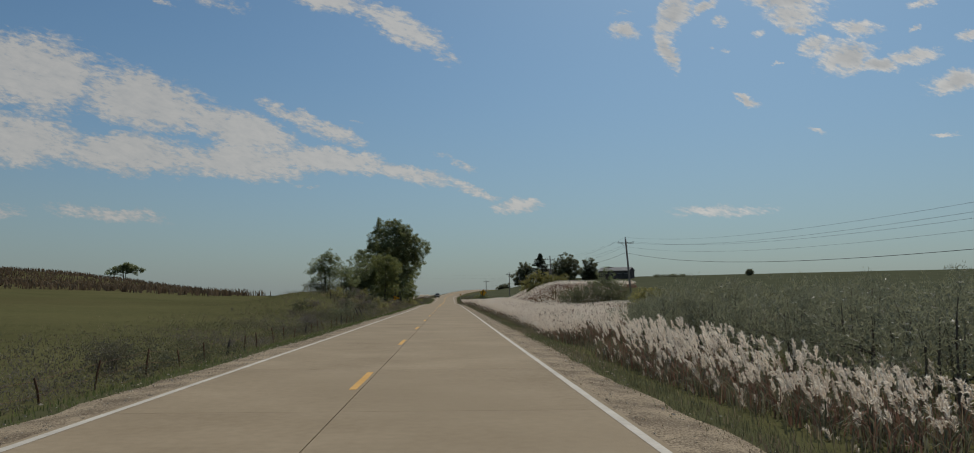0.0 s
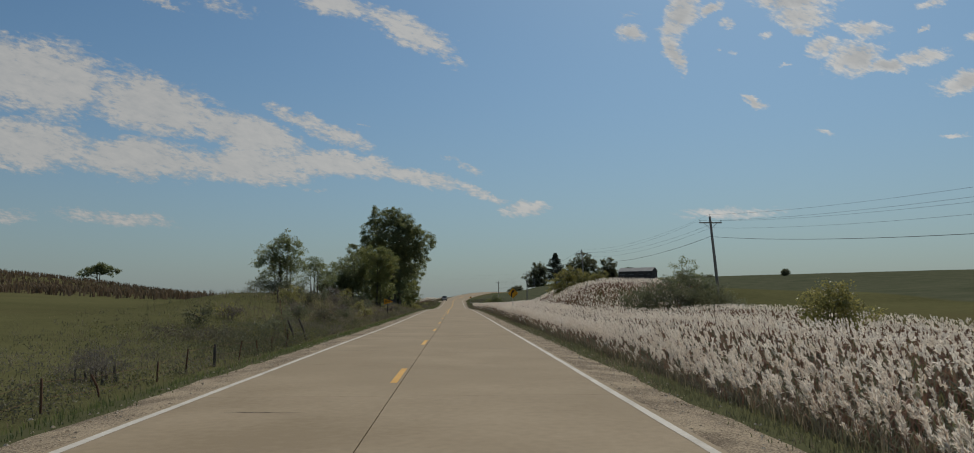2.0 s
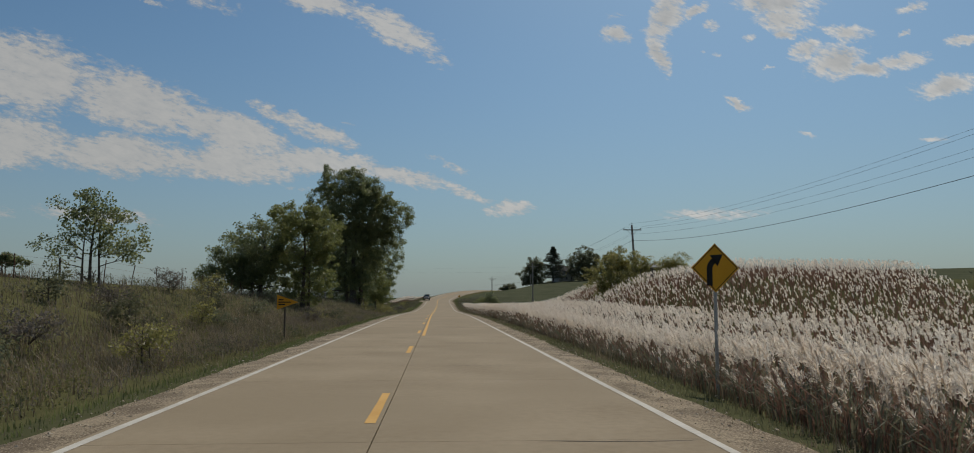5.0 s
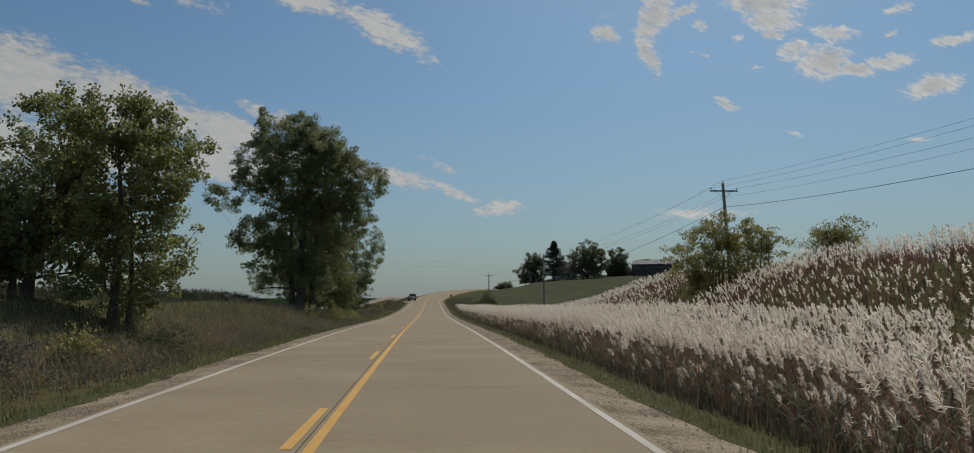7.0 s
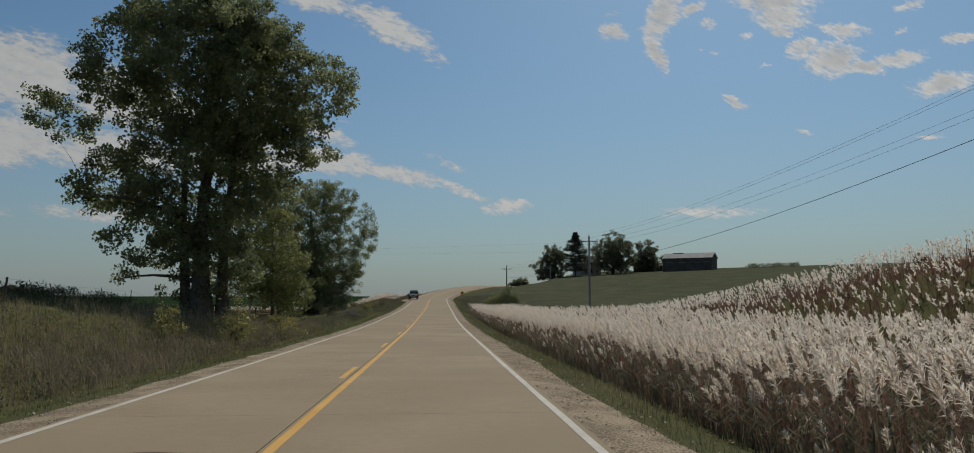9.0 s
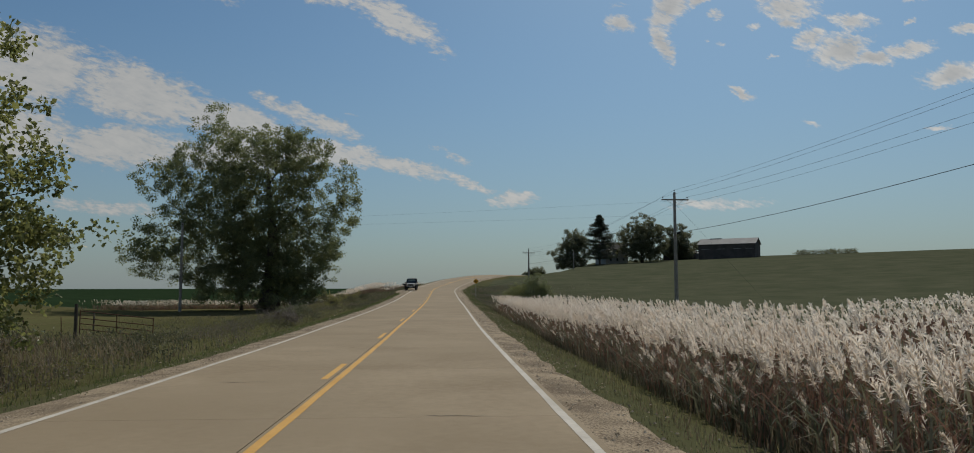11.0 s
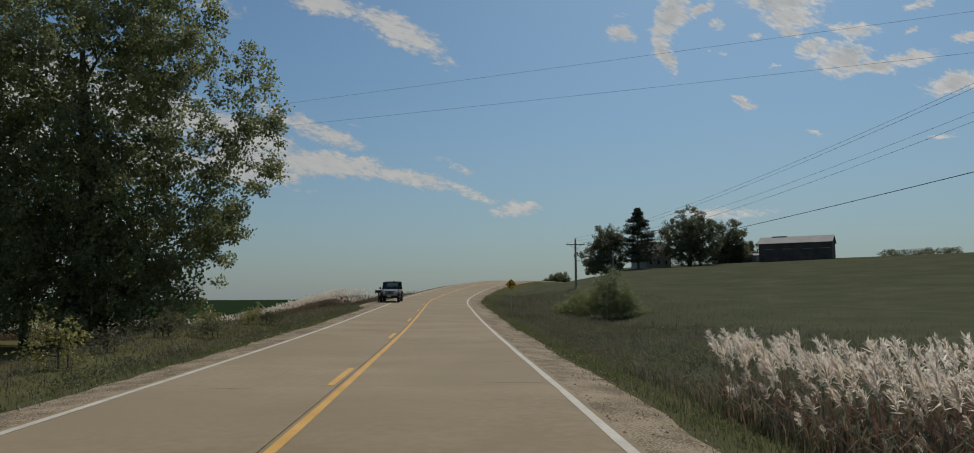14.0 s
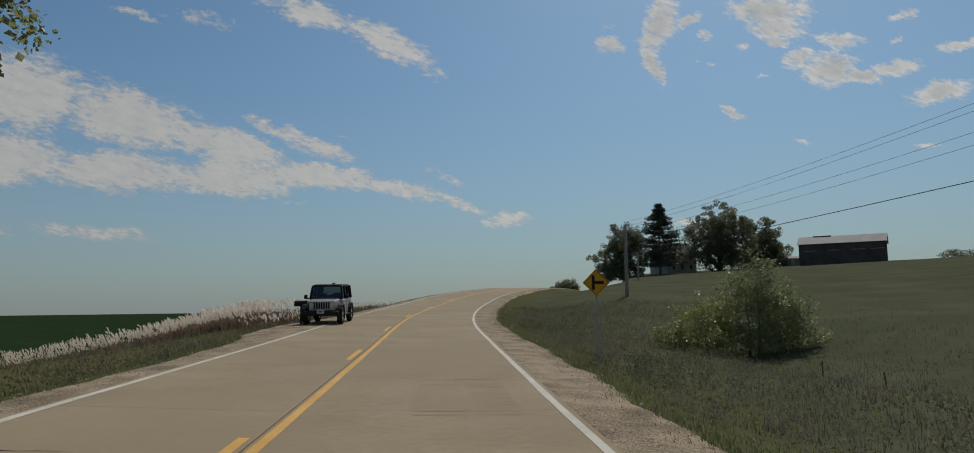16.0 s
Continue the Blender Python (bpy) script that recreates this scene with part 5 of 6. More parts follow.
def diamond_sign(x, y, cz, half, kind):
    z = gz(x, y)
    t = thing("warning_sign", "yellow diamond warning sign with black %s on post" % kind, "road sign", (x, y, z))
    part("post", bm_box(.06, .045, cz - z + .25, (0, .035, (cz - z + .25) / 2 - .15), .006), STEEL, t)
    rot = Matrix.Rotation(radians(45), 4, 'Y')
    side = half * math.sqrt(2)
    part("panel", bm_box(side, .006, side, (0, 0, cz - z), 0, rot), SIGN_YELLOW, t)
    for k in range(4):
        m = rot @ Matrix.Rotation(radians(90 * k), 4, 'Y') @ Matrix.Translation((0, 0, side / 2 - .03))
        part("border", bm_box(side - .04, .003, .014, (0, -.0055, cz - z), 0, m), BLACK, t)
    if kind == "curve arrow":
        C = []
        for f in np.linspace(0, 1, 8):
            a = radians(180 - 62 * f)
            C.append((.06 + .20 * math.cos(a) + .02, -.006, cz - z - .04 + .22 * math.sin(a)))
        C = np.array([(-.12, -.006, cz - z - .36)] + C) * [half / .5 * 1, 1, 1]
        C[:, 2] = (C[:, 2] - (cz - z)) * half / .5 + cz - z
        d = unit(np.gradient(C, axis=0))
        n = np.stack([-d[:, 2], 0 * d[:, 0], d[:, 0]], 1) * .058
        V = np.concatenate([C + n, C - n])
        k = len(C)
        i = np.arange(k - 1)[:, None]
        link("symbol", mesh_np("symbol", V, np.concatenate([i, i + 1, i + k + 1, i + k], 1)), BLACK, t)
        e, dd, nn = C[-1], d[-1], n[-1] / .058
        V = np.array([e + nn * .135 - dd * .02, e - nn * .135 - dd * .02, e + dd * .21])
        link("symbol_head", mesh_np("symbol_head", V, np.array([[0, 1, 2]])), BLACK, t)
    else:
        part("symbol", bm_box(.085, .003, half * 1.05, (-half * .22, -.0055, cz - z)), BLACK, t)
        part("symbol", bm_box(half * .72, .003, .085, (half * .14 + .02, -.0058, cz - z)), BLACK, t)


def make_signs():
    diamond_sign(5.98, 102.0, 1.88, .49, "curve arrow")
    diamond_sign(6.28, 307.9, 1.61, .40, "side road")
    # pennant on the far side
    x, y = -7.8, 128.0
    z = gz(x, y)
    t = thing("pennant_sign", "amber pennant-shaped road sign with dark lettering bars on a wooden post", "road sign", (x, y, z))
    cz = 1.02 - z
    part("post", bm_box(.09, .09, cz + .5, (0, .06, (cz + .5) / 2 - .2), .01), POST_WOOD, t)
    V = [(-.42, -.005, cz + .40), (-.42, -.005, cz - .40), (.72, -.005, cz)]
    V += [(a, b + .008, c) for a, b, c in V]
    bm = bmesh.new()
    vs = [bm.verts.new(v) for v in V]
    bm.faces.new(vs[:3]), bm.faces.new(vs[5:2:-1])
    for i in range(3):
        bm.faces.new((vs[i], vs[i + 3], vs[(i + 1) % 3 + 3], vs[(i + 1) % 3]))
    part("panel", bm, SIGN_ORANGE, t)
    for zz, a, b in ((.13, -.34, -.08), (-.0, -.34, .30), (-.13, -.34, .0)):
        part("lettering_bar", bm_box(b - a, .003, .055, ((a + b) / 2, -.008, cz + zz)), BLACK, t)


make_signs()


def make_fence():
    r = np.random.default_rng(13)
    fence = thing("fence", "old wire fence on thin leaning posts along the ditch", "fence")
    line = [(-7.5, 6), (-7.5, 72), (-11.5, 88), (-17, 108), (-18, 190), (-17.5, 215), (-20, 250)]
    L = np.array(line, float)
    tops = []
    s = np.concatenate([[0], np.cumsum(np.linalg.norm(np.diff(L, axis=0), axis=1))])
    k = 0
    for q in np.concatenate([np.arange(0, 68, 2.6), np.arange(68, s[-1], 4.2)]):
        q = q + r.uniform(-.5, .5)
        x, y = np.interp(q, s, L[:, 0]), np.interp(q, s, L[:, 1])
        z = gz(x, y)
        h = r.uniform(.55, .8) + .45 * float(smooth01((y - 85) / 20))
        l = r.normal(0, .09, 2)
        wood = k % 6 == 3
        rad = .05 if wood else .026
        link("post", bm_tube([(x, y, z - .3), (x + l[0] * .5, y + l[1] * .5, z + h * .5), (x + l[0], y + l[1], z + h - .02), (x + l[0], y + l[1], z + h)], [rad, rad, rad * .95, rad * .5], 7), POST_WOOD if wood else RUST, fence)
        tops.append((x + l[0], y + l[1], z + h))
        k += 1
    for bx, by, lx in ((-7.6, 74.3, -.5), (-7.45, 76.6, -.56)):
        z = gz(bx, by)
        link("brace_post", bm_tube([(bx, by, z - .3), (bx + lx * .5, by, z + .62), (bx + lx, by + .05, z + 1.23), (bx + lx, by + .05, z + 1.26)], [.055, .052, .05, .03], 8), POST_WOOD, fence, "dark wooden post leaning away from the road")
    T = np.array(tops)
    for drop in (.08, .4, .75):
        B = Batch()
        tube_np(B, T - (0, 0, drop), np.full(len(T), .004), 4)
        link("wire", B.mesh("wire"), RUST, fence)
    # tubular gate at the low corner
    g = thing("farm_gate", "rusty tubular steel farm gate hanging open by the ditch", "gate", (-13.0, 240.2, gz(-13.0, 240.2)), 0)
    for zz in (.35, .62, .9, 1.25):
        B = Batch()
        tube_np(B, np.array([(-3.6, 0, zz + .4), (0, 0, zz)]), np.array([.024, .024]), 6)
        link("rail", B.mesh("rail"), RUST, g)
    for xx in (-3.6, -1.8, 0):
        B = Batch()
        tube_np(B, np.array([(xx, 0, .10 - xx * .11), (xx, 0, 1.3 - xx * .11)]), np.array([.026, .026]), 6)
        link("upright", B.mesh("upright"), RUST, g)
    part("post", bm_cyl(.09, .08, 2.2, (-3.8, 0, .9), 9), POST_WOOD, g)


make_fence()


def make_stakes():
    r = np.random.default_rng(17)
    for k in range(9):
        x, y = 14.3 + r.uniform(-.2, .2), 278 + 4.1 * k + r.uniform(-.4, .4)
        z, h, l = gz(x, y), r.uniform(.4, .62), r.normal(0, .05)
        ob = link("fence_stake", bm_tube([(x, y, z - .2), (x + l * .5, y, z + h * .5), (x + l, y, z + h - .01), (x + l, y, z + h)], [.022, .022, .02, .012], 6), RUST)
        tagged(ob, "thin rusty fence stake standing in the weedy hay field", "fence stake", "field fence stakes")


make_stakes()

# ---------- farmstead on the hill ----------
BARN_WALL = mat("dark red barn boards", (.065, .057, .053), (.115, .10, .092), .9, .5, 12, .3, 20)
BARN_ROOF = mat("pale metal roofing", (.17, .17, .165), (.24, .24, .23), .7, .3, 6)
HOUSE_WALL = mat("grey white siding", (.30, .30, .29), (.42, .42, .40), .8, .6, 8)
HOUSE_ROOF = mat("dark shingles", (.05, .048, .046), (.09, .085, .08), .9, .8, 10, .4, 20)
DARK_GLASS = mat("dark window glass", (.015, .018, .02), (.03, .034, .036), .12, spec=.6)


def gable(t, length, width, eave, ridge, wall, roof, over=.4):
    """Walls with gable ends and a two-slope roof with thickness; the ridge runs along local x."""
    bm = bmesh.new()
    l, w = length / 2, width / 2
    vs = [bm.verts.new(v) for v in ((-l, -w, -1), (l, -w, -1), (l, w, -1), (-l, w, -1), (-l, -w, eave), (l, -w, eave), (l, w, eave), (-l, w, eave), (-l, 0, ridge), (l, 0, ridge))]
    for f in ((0, 1, 5, 4), (2, 3, 7, 6), (1, 2, 6, 9, 5), (3, 0, 4, 8, 7)):
        bm.faces.new([vs[i] for i in f])
    part("wall", bm, wall, t)
    for sgn in (-1, 1):
        s = (ridge - eave) / w
        e = eave - over * s
        bm = bmesh.new()
        lo, hi = [], []
        for dz, lst in ((.03, lo), (.15, hi)):
            for x in (-l - over, l + over):
                lst += [bm.verts.new((x, sgn * (w + over), e + dz)), bm.verts.new((x, 0, ridge + dz))]
        for a in (lo, hi):
            bm.faces.new((a[0], a[1], a[3], a[2]))
        for i, j in ((0, 1), (1, 3), (3, 2), (2, 0)):
            bm.faces.new((lo[i], lo[j], hi[j], hi[i]))
        bmesh.ops.recalc_face_normals(bm, faces=bm.faces)
        part("roof", bm, roof, t)


def make_farm():
    # the long barn
    bx, by = 111.6, 479.4
    z = .66 + (gz(121.6, 499.4) - .66) * .915
    t = thing("barn", "long dark barn with a pale metal gable roof", "barn", (bx, by, z), -34)
    gable(t, 21, 10, 5.1, 7.3, BARN_WALL, BARN_ROOF)
    for x in (-7.8, -2, 4.0, 8.6):
        d = part("door", bm_box(2.7, .12, 3.2, (x, -5.06, 1.5)), BARN_WALL, t, "dark sliding barn door")
        part("rail", bm_box(3.1, .1, .12, (x, -5.1, 3.2)), STEEL, d)
    part("ridge_vent", bm_box(4.5, .5, .3, (-5, 0, 7.45)), HOUSE_ROOF, t, "dark ridge vent")
    # low shed and a pale tank shed beside it
    sx, sy = 100, 503
    t = thing("shed", "low dark machine shed beside the barn", "shed", (sx, sy, gz(sx, sy)), -25)
    gable(t, 13, 6, 2.4, 3.6, BARN_WALL, HOUSE_ROOF, .25)
    part("door", bm_box(2.6, .1, 2.1, (0, -3.06, .9)), HOUSE_WALL, t, "pale roller door")
    sx, sy = 108.5, 502
    t = thing("shed", "small pale metal shed near the barn", "shed", (sx, sy, gz(sx, sy)), -25)
    gable(t, 5, 4, 2.0, 2.7, BARN_ROOF, BARN_ROOF, .2)
    part("door", bm_box(1.0, .1, 1.8, (0, -2.06, .9)), HOUSE_WALL, t, "plain door")
    # farmhouse between the trees
    hx, hy = 68.5, 492
    t = thing("farmhouse", "pale two-storey farmhouse half hidden by trees", "house", (hx, hy, gz(hx, hy)), 20)
    gable(t, 10, 8, 5.6, 8.4, HOUSE_WALL, HOUSE_ROOF, .35)
    for x in (-3, 0, 3):
        for zz in (1.5, 4.2):
            w = part("window", bm_box(1.0, .08, 1.4, (x, -4.04, zz)), HOUSE_WALL, t)
            part("pane", bm_box(.8, .03, 1.2, (x, -4.1, zz)), DARK_GLASS, w)
    # trees round the house
    def farm_tree(label, x, y, top, blobs, seed, mt=LEAF_DARK, n=230):
        z = gz(x, y)
        h = top - z
        b = [(a * h, c * h, d * h, e * h, f * h, g * h) for a, c, d, e, f, g in blobs]
        make_tree("farm_tree", label, (x, y, z), b, [(0, 0, .4, h * .7), (.5, .3, .25, h * .6)], .4, int(n * 1.25), 50, 1.05, mt, seed=seed, limbs=50, group="farmyard trees", hollow=.3)
    rnd = [(0, 0, .62, .40, .36, .36), (.18, 0, .5, .32, .3, .38), (-.20, 0, .48, .32, .3, .38), (0, 0, .32, .44, .36, .3), (0, 0, .16, .40, .3, .18)]
    farm_tree("dark rounded farmyard shade tree", 78.2, 482, 28.3, [(a, b, c, d * 1.12, e, f) for a, b, c, d, e, f in rnd], 61, n=560)
    farm_tree("dark farmyard shade tree beside a larger one", 97, 497, 26.6, [(0, 0, .55, .3, .3, .42), (.12, 0, .42, .3, .3, .4), (-.12, 0, .3, .36, .3, .28), (.05, 0, .2, .42, .3, .22)], 62, n=380)
    farm_tree("dark leafy tree at the farmyard edge", 50.2, 476, 22.2, [(0, 0, .62, .28, .28, .36), (.1, 0, .4, .34, .3, .36), (-.26, 0, .34, .28, .3, .26), (.2, 0, .7, .2, .2, .2), (0, 0, .18, .42, .3, .2)], 63, n=380)
    farm_tree("dark leafy tree behind the barn end", 118, 530, 22.6, rnd, 64, n=70)
    farm_tree("small far tree on the hill", 41, 505, 9.6, rnd, 65, n=40)
    farm_tree("small far tree on the hill", 37, 498, 8.8, rnd, 66, n=40)
    farm_tree("low round bush on the field ridge", 176, 420, gz(176, 420) + 3.6, rnd, 67, n=50)
    # the tall conifer: whorls of drooping branches with needles
    x, y = 61.2, 480.4
    z = gz(x, y)
    h = 28.4 - z
    t = thing("conifer_tree", "tall dark layered conifer beside the farmhouse", "tree", (x, y, z))
    r = np.random.default_rng(70)
    cen, W = [], Batch()
    tube_np(W, np.array([(0, 0, -.3), (0, 0, h * .5), (0, 0, h)]), np.array([.4, .25, .04]), 8)
    for k in range(14):
        f = k / 13
        hz = h * (.14 + .84 * f)
        reach = h * (.36 * (1 - f) ** .75 + .035) * r.uniform(.65, 1.2)
        for j in range(7):
            a = r.uniform(0, 6.28)
            q = reach * r.uniform(.7, 1.1)
            e = np.array([math.cos(a) * q, math.sin(a) * q, hz + .10 * q])
            tube_np(W, np.array([(0, 0, hz - .1 * q), e * [.5, .5, 1] - [0, 0, .1], e]), np.array([.09, .06, .02]), 5)
            for u in np.linspace(.25, 1.0, 6):
                cen.append((e[0] * u, e[1] * u, hz + (.10 * q) * u - .15))
    link("trunk", W.mesh("trunk"), BARK, t)
    L = Batch()
    leaf_clumps(L, np.array(cen), .75, 34, .42, 0, 0.1, r, simple=True)
    link("crown", L.mesh("crown"), NEEDLE, t)
    # hedge right of the barn
    n = 70
    hx = r.uniform(134, 152, n)
    hy = 470 - .55 * (hx - 136) + r.normal(0, 2, n)
    L = Batch()
    leaf_clumps(L, np.stack([hx, hy, ground_z(hx, hy) + r.uniform(-.2, 1.3, n)], 1), 1.1, 40, .4, 0, r=r)
    tagged(link("hedgerow", L.mesh("hedgerow"), LEAF_DARK), "dark hedgerow on the field ridge", "hedge", kind="stuff")


make_farm()

# ---------- vehicle and mailbox ----------
CAR_GREY = mat("silver grey paint", (.34, .34, .34), (.40, .40, .40), .35, .6, 30, metal=.4, spec=.5)
CAR_BLACK = mat("black plastic trim", (.018, .018, .019), (.03, .03, .031), .6, 3, 40)
RUBBER = mat("tyre rubber", (.015, .015, .015), (.028, .027, .026), .9, 6, 40, .3, 60)
LAMP = mat("headlamp lens", (.55, .56, .55), (.65, .66, .65), .15, spec=.6)
AMBER = mat("amber lens", (.5, .2, .02), (.55, .24, .03), .2)
PLATE = mat("pale plate", (.55, .56, .6), (.62, .63, .66), .5)


def glass_mat():
    M = bpy.data.materials.new("tinted glass")
    M.use_nodes = True
    nd, lk = M.node_tree.nodes, M.node_tree.links
    tr, gl, ms = nd.new("ShaderNodeBsdfTransparent"), nd.new("ShaderNodeBsdfGlossy"), nd.new("ShaderNodeMixShader")
    tr.inputs[0].default_value = (.30, .34, .33, 1)
    gl.inputs["Roughness"].default_value = .05
    ms.inputs[0].default_value = .1
    lk.new(tr.outputs[0], ms.inputs[1]), lk.new(gl.outputs[0], ms.inputs[2])
    lk.new(ms.outputs[0], nd["Material Output"].inputs[0])
    return M


GLASS = glass_mat()


def loft(sections, close=True):
    """A skin over closed cross-sections, each a list of points of one length."""
    bm = bmesh.new()
    rows = [[bm.verts.new(p) for p in s] for s in sections]
    n = len(rows[0])
    for a, b in zip(rows, rows[1:]):
        for i in range(n):
            j = (i + 1) % n
            bm.faces.new((a[i], a[j], b[j], b[i]))
    if close:
        bm.faces.new(rows[0][::-1]), bm.faces.new(rows[-1])
    bmesh.ops.recalc_face_normals(bm, faces=bm.faces)
    return bm


def box_section(y, w, z0, z1, top=1.0, r=.05):
    """A cross-section at y: half width w, from z0 to z1, narrowing to w * top, with cut corners."""
    return [(-w, y, z0), (w, y, z0), (w, y, z0 + r), (w * (1 + top) / 2, y, (z0 + z1) / 2), (w * top, y, z1 - r), (w * top - r, y, z1), (-w * top + r, y, z1), (-w * top, y, z1 - r), (-w * (1 + top) / 2, y, (z0 + z1) / 2), (-w, y, z0 + r)]


def make_jeep():
    """An upright off-road wagon; local -y is its front."""
    x, y = -3.62, 323.2
    s = float(road_sd(np.array(x), np.array(y))[0])
    t = thing("off_road_wagon", "silver-grey boxy off-road wagon with dark top, stopped half on the shoulder", "car", (x, y, float(road_top(s, x)) - .02), -1.5)
    t.rotation_euler[0] = math.radians(2.2)
    part("body", loft([box_section(-.62, .77, .55, 1.12, .98), box_section(-.55, .78, .48, 1.18, .98), box_section(.6, .79, .45, 1.2, .98), box_section(2.35, .79, .48, 1.2, .98)]), CAR_GREY, t)
    part("hood", loft([box_section(-1.62, .60, .72, 1.08, .96), box_section(-1.55, .62, .7, 1.12, .96), box_section(-.58, .72, .66, 1.20, .96)]), CAR_GREY, t)
    g = part("grille", bm_box(1.18, .07, .42, (0, -1.65, .88), .02), CAR_GREY, t)
    for i in range(7):
        part("slot", bm_box(.075, .03, .30, (-.33 + i * .11, -1.68, .90), .01), CAR_BLACK, g)
    for sx in (-1, 1):
        rot = Matrix.Rotation(radians(90), 4, 'X')
        h = part("headlight", bm_cyl(.10, .10, .06, (sx * .47, -1.68, .93), 18, rot), LAMP, t)
        part("rim", bm_cyl(.115, .115, .03, (sx * .47, -1.665, .93), 18, rot), CAR_BLACK, h)
        part("turn_lamp", bm_cyl(.045, .045, .04, (sx * .70, -1.50, .84), 12, rot), AMBER, t)
        part("fog_lamp", bm_cyl(.055, .055, .05, (sx * .36, -1.93, .55), 12, rot), LAMP, t)
        # front and rear flares: flat arches over the wheels
        for yy in (-1.18, 1.62):
            arch = []
            for f in np.linspace(0, 1, 9):
                a = radians(205 - 230 * f)
                cy, cz = yy + .52 * math.cos(a), .42 + .50 * math.sin(a)
                arch.append([(sx * .70, cy, cz), (sx * .93, cy, cz - .01), (sx * .93, cy, cz + .05), (sx * .70, cy, cz + .07)])
            part("fender_flare", loft(arch), CAR_BLACK, t)
            w = part("wheel", bm_cyl(.23, .23, .2, (sx * .80, yy, .40), 20, Matrix.Rotation(radians(90), 4, 'Y')), STEEL, t)
            bm = bmesh.new()
            R0, r0 = .31, .10
            ring = []
            for i in range(24):
                a = 2 * math.pi * i / 24
                ring.append([bm.verts.new((sx * .80 + ox, yy + math.cos(a) * (R0 + oz), .40 + math.sin(a) * (R0 + oz))) for ox, oz in ((-.11, -.07), (-.12, .05), (-.08, .09), (.08, .09), (.12, .05), (.11, -.07))])
            for a, b in zip(ring, ring[1:] + ring[:1]):
                for i in range(6):
                    bm.faces.new((a[i], a[(i + 1) % 6], b[(i + 1) % 6], b[i]))
            part("tyre", bm, RUBBER, w)
            part("hub", bm_cyl(.07, .06, .05, (sx * .91, yy, .40), 12, Matrix.Rotation(radians(90), 4, 'Y')), CAR_BLACK, w)
        for yy, ln in ((-.05, .95), (.95, .85)):
            d = part("door", bm_box(.03, ln, .62, (sx * .785, yy + .1, .84), .02), CAR_GREY, t)
            part("handle", bm_box(.03, .14, .03, (sx * .815, yy + .42, 1.02), .006), CAR_BLACK, d)
        m = part("mirror", bm_box(.16, .09, .2, (sx * .98, -.42, 1.28), .03), CAR_BLACK, t)
        part("mirror_arm", bm_box(.16, .04, .05, (sx * .86, -.42, 1.2), .01), CAR_BLACK, m)
        # pillars and side glass
        for ya, yb, wid in ((-.50, -.28, .06), (.50, .52, .07), (1.35, 1.38, .07), (2.28, 2.25, .09)):
            B = Batch()
            tube_np(B, np.array([(sx * .75, ya, 1.18), (sx * .68, yb, 1.80)]), np.array([wid, wid * .9]), 6)
            link("pillar", B.mesh("pillar"), CAR_BLACK, t)
        for ya, yb in ((-.40, .47), (.55, 1.32), (1.42, 2.2)):
            V = np.array([(sx * .755, ya, 1.20), (sx * .755, yb, 1.20), (sx * .69, yb, 1.76), (sx * .69, ya + (.16 if ya < 0 else 0), 1.76)])
            V = np.concatenate([V, V - [sx * .012, 0, 0]])
            link("side_window", mesh_np("side_window", V, np.array([[0, 1, 2, 3], [7, 6, 5, 4], [0, 4, 5, 1], [1, 5, 6, 2], [2, 6, 7, 3], [3, 7, 4, 0]])), GLASS, t)
        # seats with tall backs
        part("seat", loft([box_section(.45, .23, .8, 1.42, .85), box_section(.57, .23, .8, 1.45, .8)]), CAR_BLACK, t).location = (sx * .36, 0, 0)
        part("step", bm_box(.1, 1.7, .07, (sx * .84, .25, .42), .02), CAR_BLACK, t)
    fr = part("windshield_frame", bm_box(1.46, .06, .07, (0, -.30, 1.79), .02), CAR_BLACK, t)
    part("windshield_base", bm_box(1.5, .1, .08, (0, -.52, 1.19), .02), CAR_BLACK, t)
    V = np.array([(-.70, -.50, 1.22), (.70, -.50, 1.22), (.64, -.31, 1.77), (-.64, -.31, 1.77)])
    V = np.concatenate([V, V + [0, .015, 0]])
    link("windshield", mesh_np("windshield", V, np.array([[0, 1, 2, 3], [7, 6, 5, 4], [0, 4, 5, 1], [1, 5, 6, 2], [2, 6, 7, 3], [3, 7, 4, 0]])), GLASS, t)
    part("roof", loft([box_section(-.33, .69, 1.78, 1.84, .95, .02), box_section(.3, .70, 1.78, 1.88, .93, .03), box_section(2.3, .70, 1.78, 1.87, .93, .03)]), CAR_BLACK, t)
    part("rear_panel", bm_box(1.4, .06, .12, (0, 2.32, 1.25), .02), CAR_BLACK, t)
    bp = part("bumper", bm_box(1.62, .22, .22, (0, -1.86, .54), .05), CAR_BLACK, t)
    part("number_plate", bm_box(.32, .015, .16, (0, -1.985, .62), .004), PLATE, bp, "pale plate with plain bar")
    part("plate_bar", bm_box(.22, .006, .05, (0, -1.996, .62)), BLACK, bp)
    part("rear_bumper", bm_box(1.6, .2, .22, (0, 2.45, .54), .05), CAR_BLACK, t)
    part("dashboard", bm_box(1.35, .3, .16, (0, -.2, 1.14), .04), CAR_BLACK, t)
    part("spare_tyre", bm_cyl(.38, .38, .24, (0, 2.55, 1.05), 20, Matrix.Rotation(radians(90), 4, 'X')), RUBBER, t)
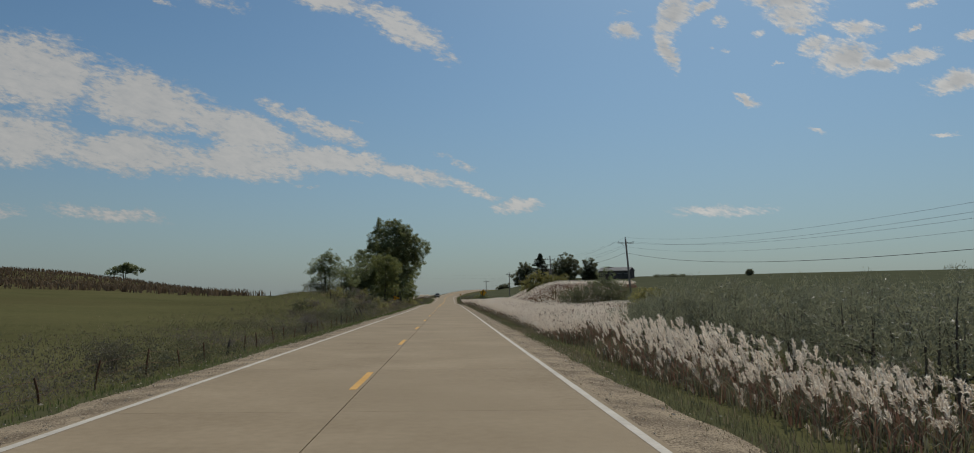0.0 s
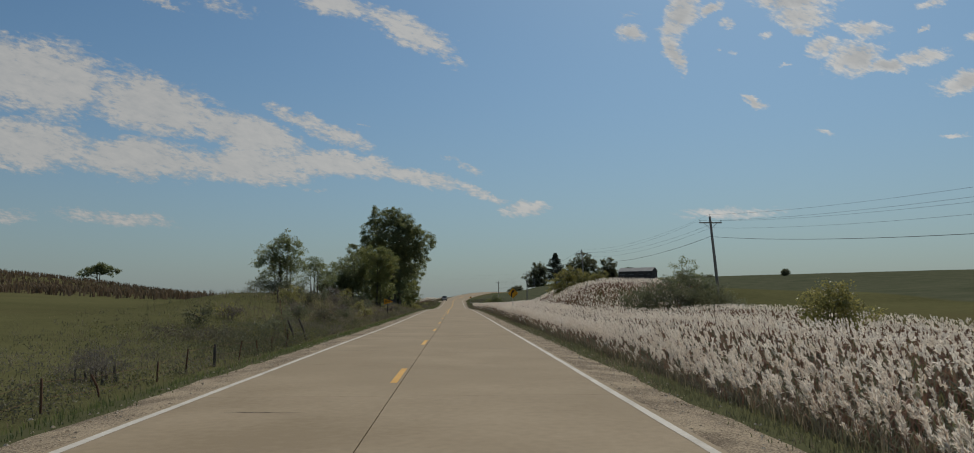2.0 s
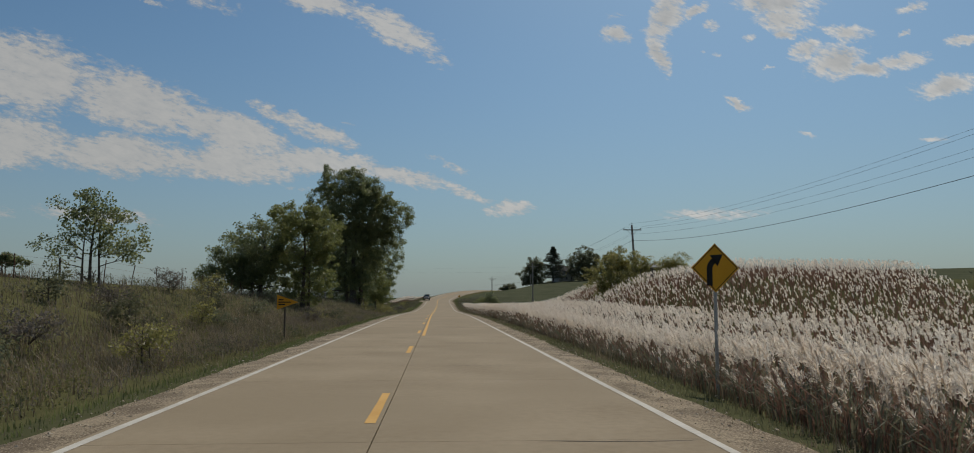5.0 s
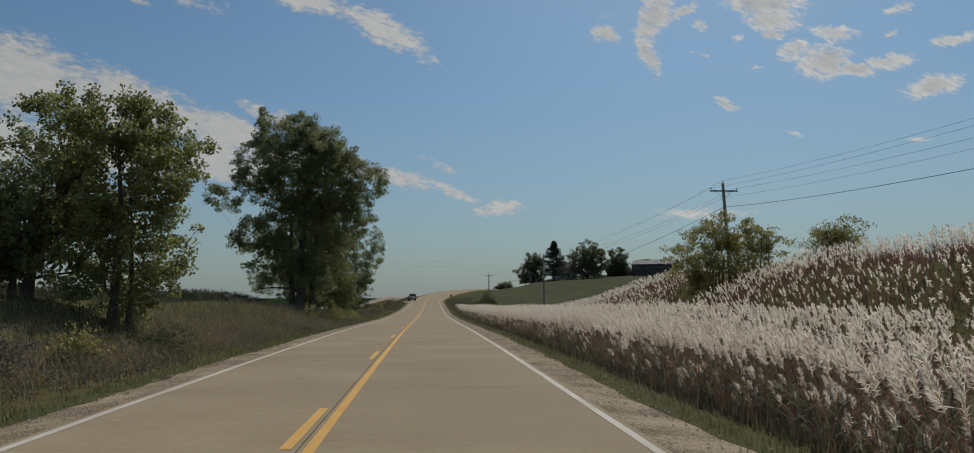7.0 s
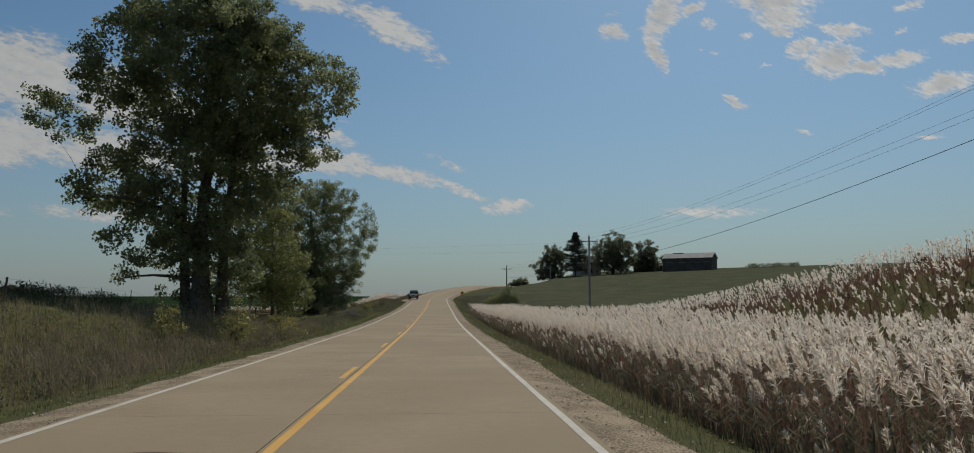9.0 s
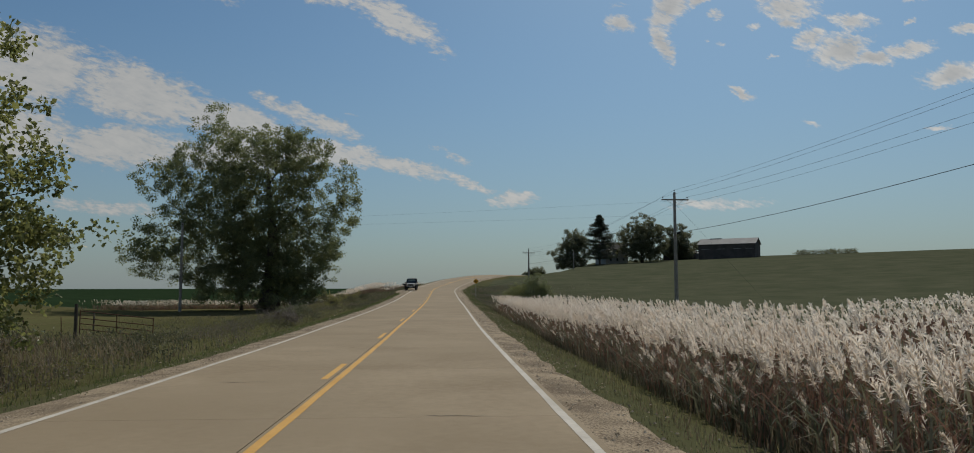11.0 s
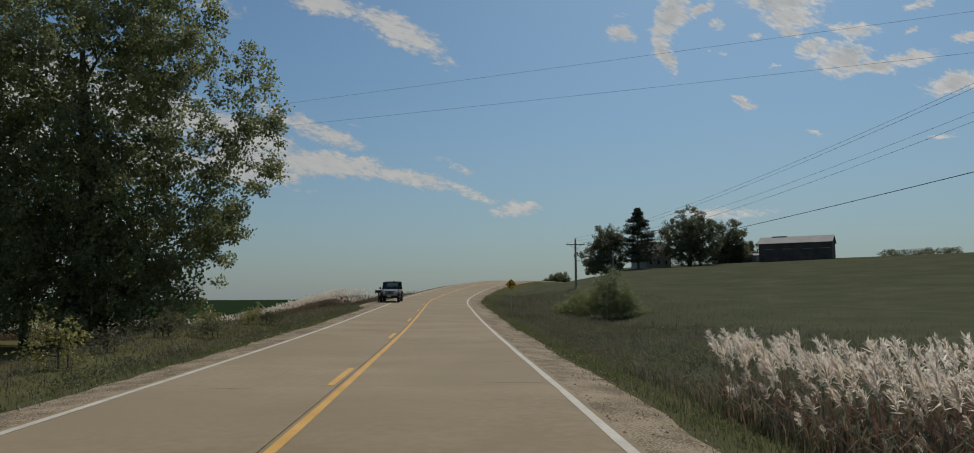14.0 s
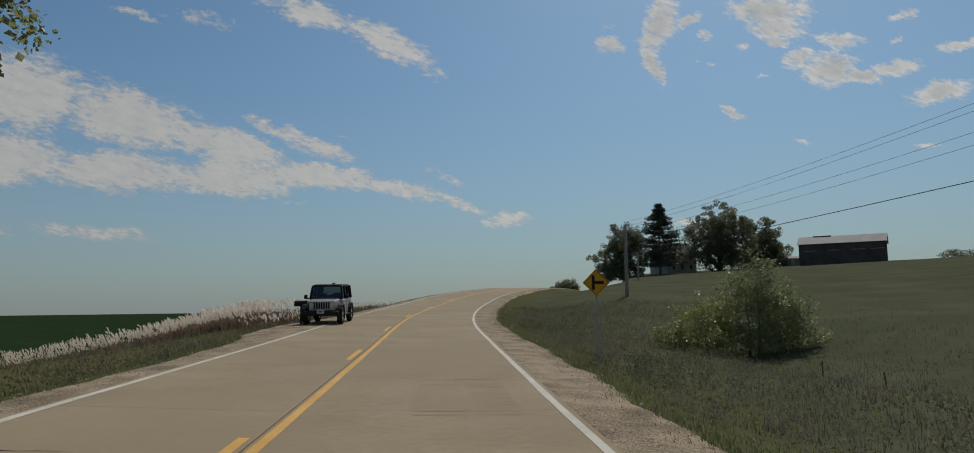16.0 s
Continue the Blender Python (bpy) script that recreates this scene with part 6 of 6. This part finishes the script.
    part("roof_beacon", bm_cyl(.09, .07, .07, (.25, .15, 1.91), 14), AMBER, t)


make_jeep()


def make_mailbox():
    x, y = -4.72, 322.2
    z = gz(x, y)
    t = thing("mailbox", "dark metal mailbox on a wooden post by the shoulder", "mailbox", (x, y, z), 90)
    h = 1.12 - z
    part("post", bm_box(.1, .1, h + .3, (0, 0, h / 2 - .15), .01), POST_WOOD, t)
    sec = []
    for yy in (-.3, .3):
        sec.append([(-.19, yy, h), (.19, yy, h), (.19, yy, h + .14)] + [(.19 * math.cos(a), yy, h + .14 + .14 * math.sin(a)) for a in np.linspace(.3, 2.84, 6)] + [(-.19, yy, h + .14)])
    part("box", loft(sec), CAR_BLACK, t)
    part("door", bm_box(.36, .012, .24, (0, -.308, h + .13), .004), STEEL, t)
    part("flag", bm_box(.012, .12, .05, (.205, -.05, h + .22)), RUST, t)


make_mailbox()


# ---------- brush and dead wood by the left ditch ----------


def dead_brush(x, y, reach, seed, label):
    r = np.random.default_rng(seed)
    t = thing("dead_brush", label, "dead branches", (x, y, gz(x, y)))
    for k in range(5):
        W = Batch()
        a = r.uniform(0, 6.28)
        e = np.array([math.cos(a) * reach * r.uniform(.5, 1), math.sin(a) * reach * .6, reach * r.uniform(.3, .75)])
        m = e * .5 + r.normal(0, .15, 3)
        f = np.linspace(0, 1, 7)[:, None]
        P = 2 * f * (1 - f) * m + f ** 2 * e
        tube_np(W, P, .045 * (1 - .8 * f[:, 0]), 5)
        for j in range(7):
            q = P[r.integers(2, 7)]
            d = unit(r.normal(size=3) + e / reach + [0, 0, .4]) * reach * r.uniform(.2, .5)
            tube_np(W, np.array([q, q + d * .5 + r.normal(0, .05, 3), q + d]), np.array([.018, .012, .004]), 4)
        link("branch", W.mesh("branch"), BARK, t)


def make_brush():
    dead_brush(-11.4, 261.5, 2.4, 3, "grey leafless fallen branches in the ditch")
    dead_brush(-13.6, 265.0, 2.2, 4, "grey tangle of dead branches beside the weeds")
    dead_brush(-19.5, 131.5, 1.2, 5, "small bare grey bush on the fence bank")
    r = np.random.default_rng(44)

    def bush(label, x, y, w, h, mt, seed):
        make_tree("bush", label, (x, y, gz(x, y)), [(0, 0, h * .45, w, w, h * .5), (w * .4, 0, h * .75, w * .5, w * .5, h * .3)],
                  [(0, 0, .03, h), (.2, .1, .025, h * .8)], .10, int(22 + 24 * w * h), 17, .3, mt, seed=seed, limbs=14, category="bush", group="ditch bushes", hollow=.3)

    for i in range(11):
        x, y = r.uniform(-14, -8.5), r.uniform(262, 300)
        bush("low leafy ditch bush with yellowing leaves", x, y, r.uniform(.5, .9), r.uniform(.7, 1.2), (WEED, LEAF_YELLOW, WEED)[i % 3], 300 + i)
    for i in range(7):
        x, y = r.uniform(-10.5, -7.8), r.uniform(243, 262)
        bush("dull grey-green tangled bush in the ditch", x, y, r.uniform(.6, 1.0), r.uniform(.6, 1.0), (LEAF_DARK, WEED_DEAD)[i % 2], 370 + i)
    for i in range(6):
        x, y = -17 + r.uniform(-2.6, 2.6), 109.5 + r.uniform(-2.5, 2)
        bush("dark brush around the foot of thin trees", x, y, r.uniform(.8, 1.2), r.uniform(1.0, 1.7), LEAF_DARK, 390 + i)
    for i in range(26):
        x, y = r.uniform(-15.5, -8.5), 78 + 78 * (i / 26) + r.uniform(-2, 2)
        bush("tangled green bush on the roadside bank", x, y, r.uniform(.7, 1.3), r.uniform(.8, 1.5), (LEAF_DARK, WEED, WEED_DEAD, LEAF_YELLOW)[i % 4], 330 + i)
    for i in range(4):
        x, y = (-8.8, -9.6, -8.2, -10.6)[i], (202, 206, 211, 198)[i]
        bush("yellow-green bush at the foot of a big tree", x, y, r.uniform(.8, 1.2), r.uniform(1.2, 2.0), LEAF_YELLOW, 350 + i)


make_brush()
